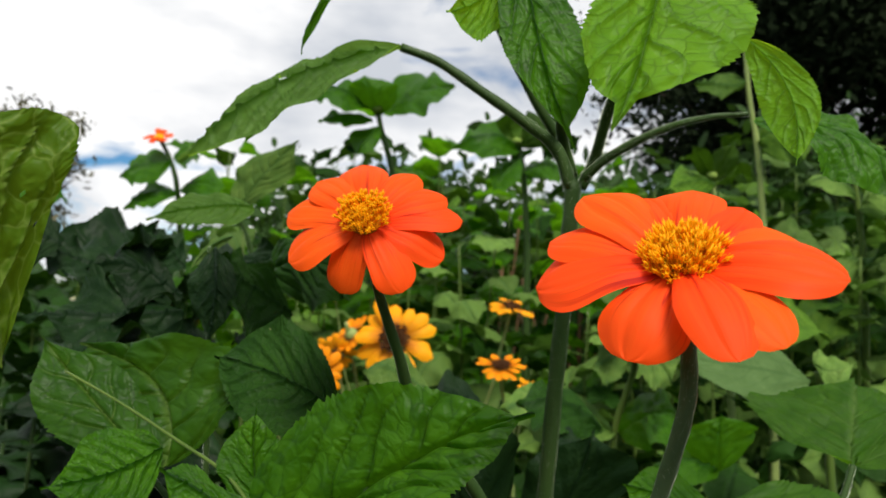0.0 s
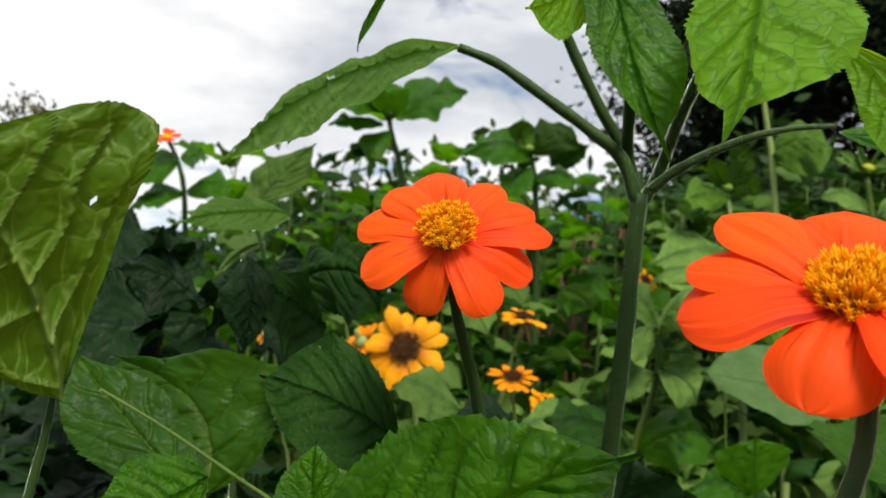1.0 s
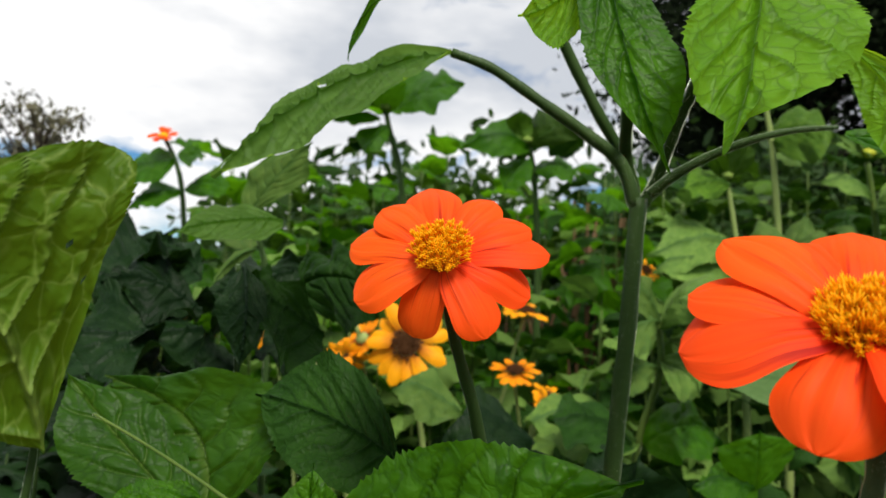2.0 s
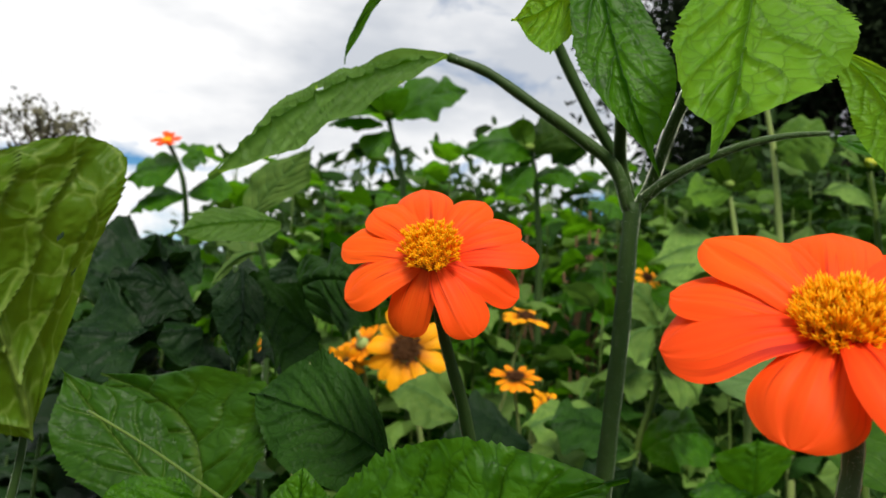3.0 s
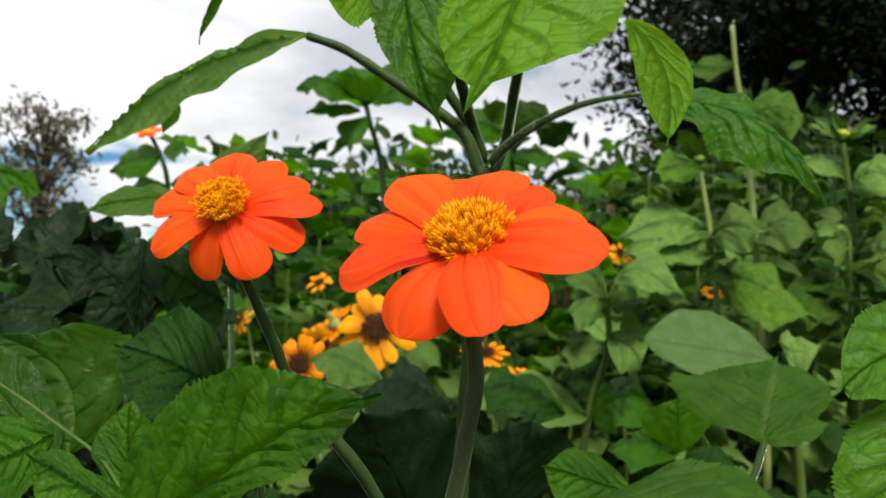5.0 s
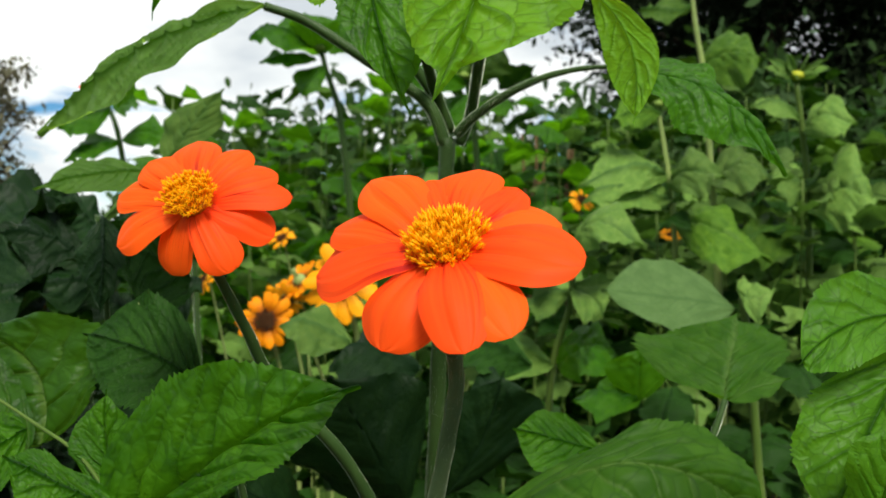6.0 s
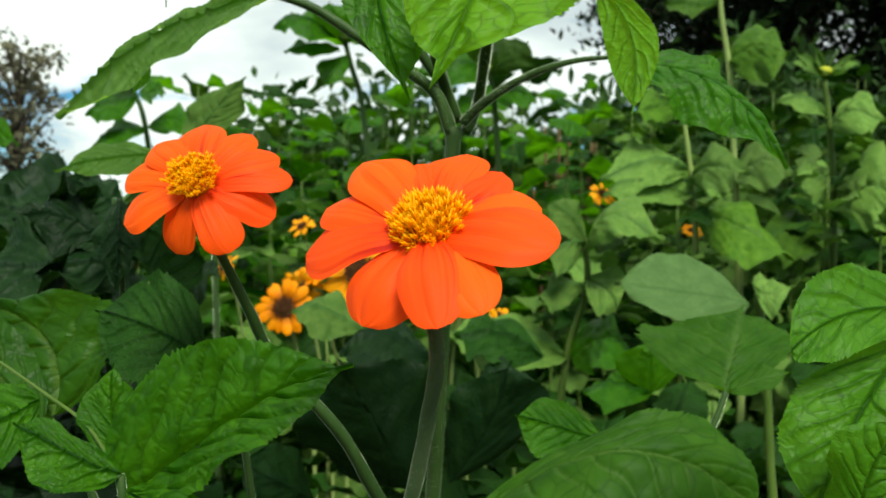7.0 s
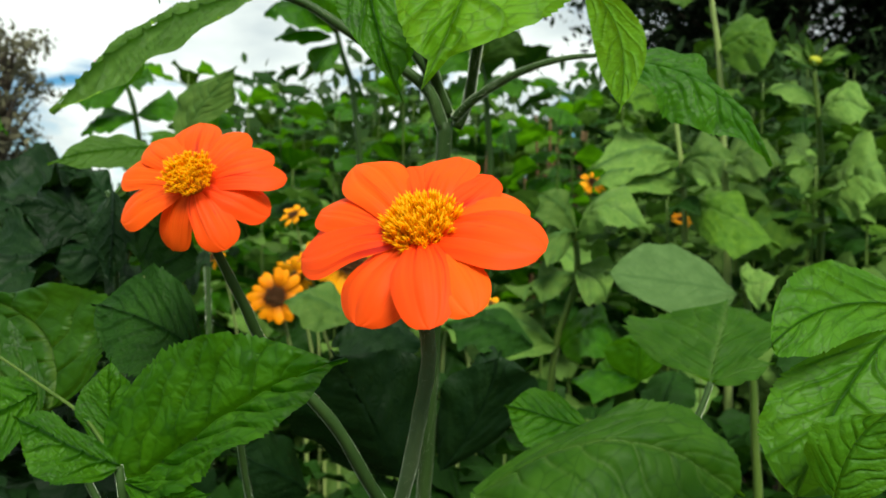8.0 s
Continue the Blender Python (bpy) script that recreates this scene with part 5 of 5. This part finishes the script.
def field_plant(name, x, y, top, leaves, size, key, stem_mat, label, seed, low=0.55, lean=(0.0, 0.0), thick=0.0045, group="plants of the field"):
    """A tall garden plant: a stem from the ground and leaves set round it on short stalks, smaller towards the top."""
    rng = random.Random(seed)
    plant = thing(name, label, "plant", group)
    line = [(x - lean[0], y - lean[1], -0.03), (x - lean[0] * .6 + rng.uniform(-.02, .02), y - lean[1] * .6, top * .4),
            (x - lean[0] * .2 + rng.uniform(-.015, .015), y - lean[1] * .2, top * .75), (x, y, top)]
    stem_on(plant, line, thick, thick * 0.45, stem_mat, sides=8)
    curve = spline(line, 12)
    turn = rng.uniform(0, 6.28)
    for i in range(leaves):
        s = i / max(1, leaves - 1)
        z = low + (top - low) * s ** 0.85
        k = int(np.argmin(np.abs(curve[:, 2] - z)))
        turn += 2.4 + rng.uniform(-.4, .4)
        scale = size * (1.0 - 0.35 * s ** 3) * rng.uniform(0.75, 1.2)
        tilt = radians(rng.uniform(-45, 10) + 40 * s ** 4)
        m = Matrix.Translation(Vector(curve[k])) @ Matrix.Rotation(turn, 4, "Z") @ Matrix.Rotation(tilt, 4, "X") @ Matrix.Rotation(rng.uniform(-.5, .5), 4, "Y")
        stalk = 0.31 * scale
        # some leaves take the darker copy, which paints shaded gaps into the plant
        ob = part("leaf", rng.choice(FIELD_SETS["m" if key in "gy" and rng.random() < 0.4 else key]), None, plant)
        ob.matrix_basis = m @ Matrix.Translation((0, stalk, 0)) @ Matrix.Diagonal((scale, scale, scale, 1))
    return plant


# near and middle rows, chosen along strips of the field: (x range, y range, top range, count, leaf size, leaf kind)
plan = random.Random(11)
# rows of kind d or m look shaded through leaf colour alone
ROWS_OF_PLANTS = [
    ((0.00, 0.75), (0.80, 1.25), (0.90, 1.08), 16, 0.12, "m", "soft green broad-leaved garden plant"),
    ((-0.80, -0.22), (0.62, 1.05), (1.00, 1.17), 13, 0.13, "d", "broad-leaved garden plant with shade put into its dark green"),
    ((-0.25, 0.10), (0.80, 1.10), (0.90, 1.02), 7, 0.13, "m", "low broad-leaved garden plant with shade put into its dark green"),
    ((-1.3, -0.42), (1.1, 1.6), (1.00, 1.14), 15, 0.15, "d", "tall broad-leaved garden plant with shade put into its dark green"),
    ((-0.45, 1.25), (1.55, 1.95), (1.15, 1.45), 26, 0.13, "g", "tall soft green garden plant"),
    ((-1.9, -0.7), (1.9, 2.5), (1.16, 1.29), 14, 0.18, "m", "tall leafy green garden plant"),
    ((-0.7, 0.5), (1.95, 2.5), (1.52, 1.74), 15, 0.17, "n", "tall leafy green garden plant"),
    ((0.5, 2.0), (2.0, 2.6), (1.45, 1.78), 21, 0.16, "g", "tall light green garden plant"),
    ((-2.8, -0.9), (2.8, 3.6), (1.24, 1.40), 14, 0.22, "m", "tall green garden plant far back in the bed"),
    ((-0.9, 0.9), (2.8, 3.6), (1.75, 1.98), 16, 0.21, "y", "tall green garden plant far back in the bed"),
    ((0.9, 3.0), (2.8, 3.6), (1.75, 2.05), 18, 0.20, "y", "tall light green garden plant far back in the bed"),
    ((-2.2, -0.95), (0.4, 1.0), (0.95, 1.15), 9, 0.15, "m", "low broad-leaved garden plant with shade put into its dark green"),
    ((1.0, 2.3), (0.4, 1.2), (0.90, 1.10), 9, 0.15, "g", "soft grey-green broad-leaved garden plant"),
    ((-3.2, -1.6), (1.2, 1.9), (1.10, 1.35), 9, 0.17, "m", "tall broad-leaved garden plant with shade put into its dark green"),
    ((1.7, 3.2), (1.3, 1.9), (1.10, 1.40), 9, 0.17, "g", "tall soft green garden plant"),
]
for (xa, xb), (ya, yb), (ta, tb), count, size, key, label in ROWS_OF_PLANTS:
    for i in range(count):
        x = xa + (xb - xa) * (i + plan.uniform(0.1, 0.9)) / count
        field_plant("garden_plant", x, plan.uniform(ya, yb), plan.uniform(ta, tb), plan.randint(18, 25), size, key, STEMY if key != "d" else STEM, label, plan.randint(0, 9999),
                    low=0.5, lean=(plan.uniform(-.08, .08), plan.uniform(-.05, .05)))


# ---- yellow flowers ----
YPETAL = [petal_mesh((0, 0.28, 0), (0, 1, -0.08 + 0.06 * k), (0, 0, 1), 0.33, arch=0.08, seed=70 + k, nu=4, nv=9, a=0.7, b=2.6) for k in range(4)]
RPETAL = [m.copy() for m in YPETAL]
for m in YPETAL:
    m.materials.append(PETALY)
for m in RPETAL:
    m.materials.append(PETALR)


def yellow_flower(centre, normal, radius, seed, foot, petals=YPETAL, label="yellow sunflower-like bloom with a dark brown centre"):
    rng = random.Random(seed)
    flower = thing("yellow_flower", label, "flower", "yellow flowers")
    turn = frame_of(normal).to_4x4()
    c = Vector(centre)
    for i in range(15):
        ob = part("petal", rng.choice(petals), None, flower)
        r = radius * rng.uniform(0.85, 1.1)
        ob.matrix_basis = Matrix.Translation(c) @ turn @ Matrix.Rotation(i * 2 * math.pi / 15 + rng.uniform(-.12, .12), 4, "Z") @ Matrix.Rotation(rng.uniform(-.35, .2), 4, "X") @ Matrix.Diagonal((r, r, r, 1))
    n = Vector(normal).normalized()
    disc_on(flower, centre, normal, radius * 0.36, radius * 0.12, 60, radius * 0.10, radius * 0.03, seed, FLORETD, FLORETD)
    calyx_on(flower, c - n * 0.002, normal, radius * 0.3, STEMP, seed)
    back = c - n * radius * 0.5
    stem_on(flower, [c - n * radius * 0.2, back, (back + Vector(foot)) / 2 + Vector((0, 0, radius)), foot, (foot[0], foot[1] + .02, -0.03)], radius * 0.06, radius * 0.09, STEMP, sides=8)


yellow_flower((-0.0570, 1.3000, 1.2220), (0.05, -0.92, 0.25), 0.0715, 200, (-0.0170, 1.4000, 0.8720))
yellow_flower((-0.1350, 1.3300, 1.2240), (0.3, 0.4, -0.5), 0.0420, 201, (-0.0950, 1.4300, 0.8740), RPETAL, 'rust-red and yellow bloom with a dark brown centre')
yellow_flower((-0.1600, 1.3200, 1.1910), (0.1, -0.4, -0.3), 0.0380, 202, (-0.1200, 1.4200, 0.8410))
yellow_flower((0.1523, 1.4305, 1.2881), (0.2, -0.3, 0.9), 0.0453, 203, (0.1023, 1.5305, 0.9381))
yellow_flower((0.1320, 1.3600, 1.1810), (0, -0.35, 0.9), 0.0430, 204, (0.1720, 1.4600, 0.8310), RPETAL, 'rust-red and yellow bloom with a dark brown centre')
yellow_flower((0.1775, 1.3157, 1.1308), (0.6, -0.4, 0.3), 0.0293, 205, (0.1275, 1.4157, 0.7808))
yellow_flower((-0.2800, 1.2500, 1.2290), (-0.6, -0.5, 0.5), 0.0260, 206, (-0.2400, 1.3500, 0.8790))
yellow_flower((-0.1850, 1.2800, 1.1590), (0.1, -0.9, 0.1), 0.0490, 207, (-0.1450, 1.3800, 0.8090), RPETAL, 'rust-red and yellow bloom with a dark brown centre')
yellow_flower((0.7619, 2.0519, 1.3216), (0, -0.6, 0.8), 0.0313, 208, (0.8119, 2.1519, 0.9716))
yellow_flower((0.1873, 1.3616, 1.1426), (0.3, -0.5, 0.5), 0.0285, 209, (0.1373, 1.4616, 0.7926))
yellow_flower((0.4370, 1.6758, 1.3934), (0.3, -0.6, 0.5), 0.0325, 210, (0.4870, 1.7758, 1.0434))
yellow_flower((-0.2030, 1.5000, 1.3040), (-0.2, -0.5, 0.6), 0.0280, 211, (-0.1630, 1.6000, 0.9540))


# ---- dry stalks ----
for i in range(22):
    s = thing("dry_stalk", "thin reddish-brown dry plant stalk", "plant", "dry stalks")
    x, y = plan.uniform(0.16, 0.56), plan.uniform(2.60, 2.75)
    stem_on(s, [(x, y, -0.03), (x + plan.uniform(-.05, .1), y, 0.8), (x + plan.uniform(-.1, .25), y, plan.uniform(1.4, 1.72))], 0.010, 0.004, BROWN, sides=6)


# ---- trees ----
def tree(name, x, y, height, spread, crown_low, count, leaf, mat, label, seed, bare=0.0):
    """A tree: tapering trunk, limbs, and a crown of many small leaves in uneven clumps round the ends of the limbs."""
    rng = random.Random(seed)
    ob = thing(name, label, "tree")
    stem_on(ob, [(x, y, -0.1), (x + .05, y, height * .3), (x - .08, y + .05, height * .6), (x + .05, y, height * .92)], height * 0.03, height * 0.006, BARK, name="trunk")
    ends = []
    for i in range(26):
        z = crown_low + (height - crown_low) * (i + 0.5) / 26
        b = i * 2.4 + rng.uniform(-.4, .4)
        reach = spread * (0.45 + 0.55 * math.sin(math.pi * min(1, 0.15 + 0.8 * (i / 26)))) * rng.uniform(0.7, 1.1)
        end = (x + reach * math.cos(b), y + reach * math.sin(b), z + rng.uniform(0.0, 0.5))
        half = (x + reach * .5 * math.cos(b), y + reach * .5 * math.sin(b), z + 0.1)
        stem_on(ob, [(x, y, z - 0.25), half, end], height * 0.008, height * 0.002, BARK, name="limb", sides=6)
        ends += [end, half]
    verts, faces = [], []
    nr = np.random.RandomState(seed)
    for k in range(count):
        e = ends[k % len(ends)]
        c = np.array(e) + nr.normal(0, 1, 3) * (spread * 0.17, spread * 0.17, spread * 0.13)
        a, b = nr.normal(0, 1, 3), nr.normal(0, 1, 3)
        a /= np.linalg.norm(a)
        b -= a * (a @ b)
        b /= np.linalg.norm(b)
        s = leaf * nr.uniform(.6, 1.3)
        n = len(verts)
        verts += [c - a * s, c - a * s * .3 + b * s * .4, c + a * s * .4 + b * s * .3, c + a * s, c + a * s * .4 - b * s * .3, c - a * s * .3 - b * s * .4]
        faces.append((n, n + 1, n + 2, n + 3, n + 4, n + 5))
    part("crown", mesh_of("crown", verts, faces, smooth=False), mat, ob)
    return ob


def shrub(x, y, height, spread, count, leaf, mat, label, seed):
    """A dense rounded shrub: several stems from the ground and a mass of leaves in clumps."""
    rng, nr = random.Random(seed), np.random.RandomState(seed)
    ob = thing("shrub", label, "shrub", "shrubs behind the bed")
    ends = []
    for i in range(9):
        b = i * 2.4
        end = (x + spread * rng.uniform(.2, .8) * math.cos(b), y + spread * .5 * math.sin(b), height * rng.uniform(.45, .95))
        stem_on(ob, [(x + .05 * math.cos(b), y, -0.05), (x + spread * .25 * math.cos(b), y, height * .3), end], 0.02, 0.006, BARK, name="branch", sides=6)
        ends += [end, (end[0], end[1], end[2] * .6), (end[0] * .5 + x * .5, y, end[2] * .35)]
    e = np.array(ends)[nr.randint(0, len(ends), count)]
    c = e + nr.normal(0, 1, (count, 3)) * (spread * .24, spread * .2, height * .09)
    c[:, 2] = np.maximum(c[:, 2], 0.05)
    a, b = nr.normal(0, 1, (count, 3)), nr.normal(0, 1, (count, 3))
    a /= np.linalg.norm(a, axis=1)[:, None]
    b -= a * (a * b).sum(1)[:, None]
    b /= np.linalg.norm(b, axis=1)[:, None]
    s = (leaf * nr.uniform(.6, 1.3, count))[:, None]
    verts = np.stack([c - a * s, c - a * s * .3 + b * s * .42, c + a * s * .4 + b * s * .34, c + a * s, c + a * s * .4 - b * s * .34, c - a * s * .3 - b * s * .42], 1).reshape(-1, 3)
    part("foliage", mesh_of("foliage", verts, np.arange(6 * count).reshape(-1, 6), smooth=False), mat, ob)


for i in range(16):
    shrub(-4.4 + 0.62 * i, 4.2 + 0.5 * (i % 3), (2.05, 2.25, 1.95)[i % 3] + (0.2 if i > 9 else -0.70 if i < 5 else 0.05), 0.75, 7000, 0.055, SHRUB, "dense dark green leafy shrub behind the bed", 300 + i)

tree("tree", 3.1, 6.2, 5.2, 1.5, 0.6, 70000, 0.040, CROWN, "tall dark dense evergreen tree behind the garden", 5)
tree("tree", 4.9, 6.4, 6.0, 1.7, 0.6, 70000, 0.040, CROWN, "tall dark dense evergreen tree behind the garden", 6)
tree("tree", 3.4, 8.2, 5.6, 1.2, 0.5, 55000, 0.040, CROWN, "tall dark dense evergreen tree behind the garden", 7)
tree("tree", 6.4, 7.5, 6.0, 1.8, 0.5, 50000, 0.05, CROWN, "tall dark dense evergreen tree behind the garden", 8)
tree("tree", -4.8, 8.0, 3.3, 0.55, 1.9, 1700, 0.045, CROWNB, "thin brownish tree with sparse foliage in the distance", 9)


# ---- small blooms and buds on the far stalks ----
def bud_on(parent, centre, normal, radius, mat, petals=0, petal_mat=None, seed=1):
    """A closed or half-open bud: a small ribbed head, with a few short petals if it is opening."""
    turn = frame_of(normal).to_4x4()
    bm = bmesh.new()
    bmesh.ops.create_uvsphere(bm, u_segments=14, v_segments=9, radius=1.0)
    for v in bm.verts:
        b = math.atan2(v.co.y, v.co.x)
        v.co *= 1 + 0.08 * math.cos(7 * b)
        v.co.z = v.co.z * 0.8 - (0.1 if v.co.z > 0.6 else 0)
    bm.transform(Matrix.Translation(Vector(centre)) @ turn @ Matrix.Diagonal((radius, radius, radius, 1)))
    for f in bm.faces:
        f.smooth = True
    part("bud", bm, mat, parent)
    rng = random.Random(seed)
    for i in range(petals):
        b = i * 2 * math.pi / petals + rng.uniform(-.15, .15)
        out = turn.to_3x3() @ Vector((math.cos(b), math.sin(b), rng.uniform(-.1, .35)))
        foot = Vector(centre) + out * radius * 0.8
        part("petal", petal_mesh(foot, Vector(centre) + out * radius * rng.uniform(2.6, 3.1), turn.to_3x3() @ Vector((0, 0, 1)), radius * 1.5, seed=400 + i, nu=4, nv=8), petal_mat, parent)


bud_on(far_stalk, (-0.7299, 1.8310, 1.6875), (0.1, -0.6, 0.8), 0.0129, FLORET, 9, PETAL)
bud_on(bud_stalk, (-0.1779, 1.8361, 1.7869), (0, -0.2, 1), 0.0158, BUD, 0, None)
bud_on(bud_plant, (0.9851, 1.7868, 1.7036), (0, -0.5, 0.9), 0.0150, FLORETB, 0, None)
bud_on(pale_plant, (0.5958, 1.6314, 1.6022), (0, -0.3, 1), 0.0124, BUD, 0, None)
bud_on(sky_plant, (0.1763, 1.8030, 1.7065), (0, -0.2, 1), 0.0126, BUD, 0, None)
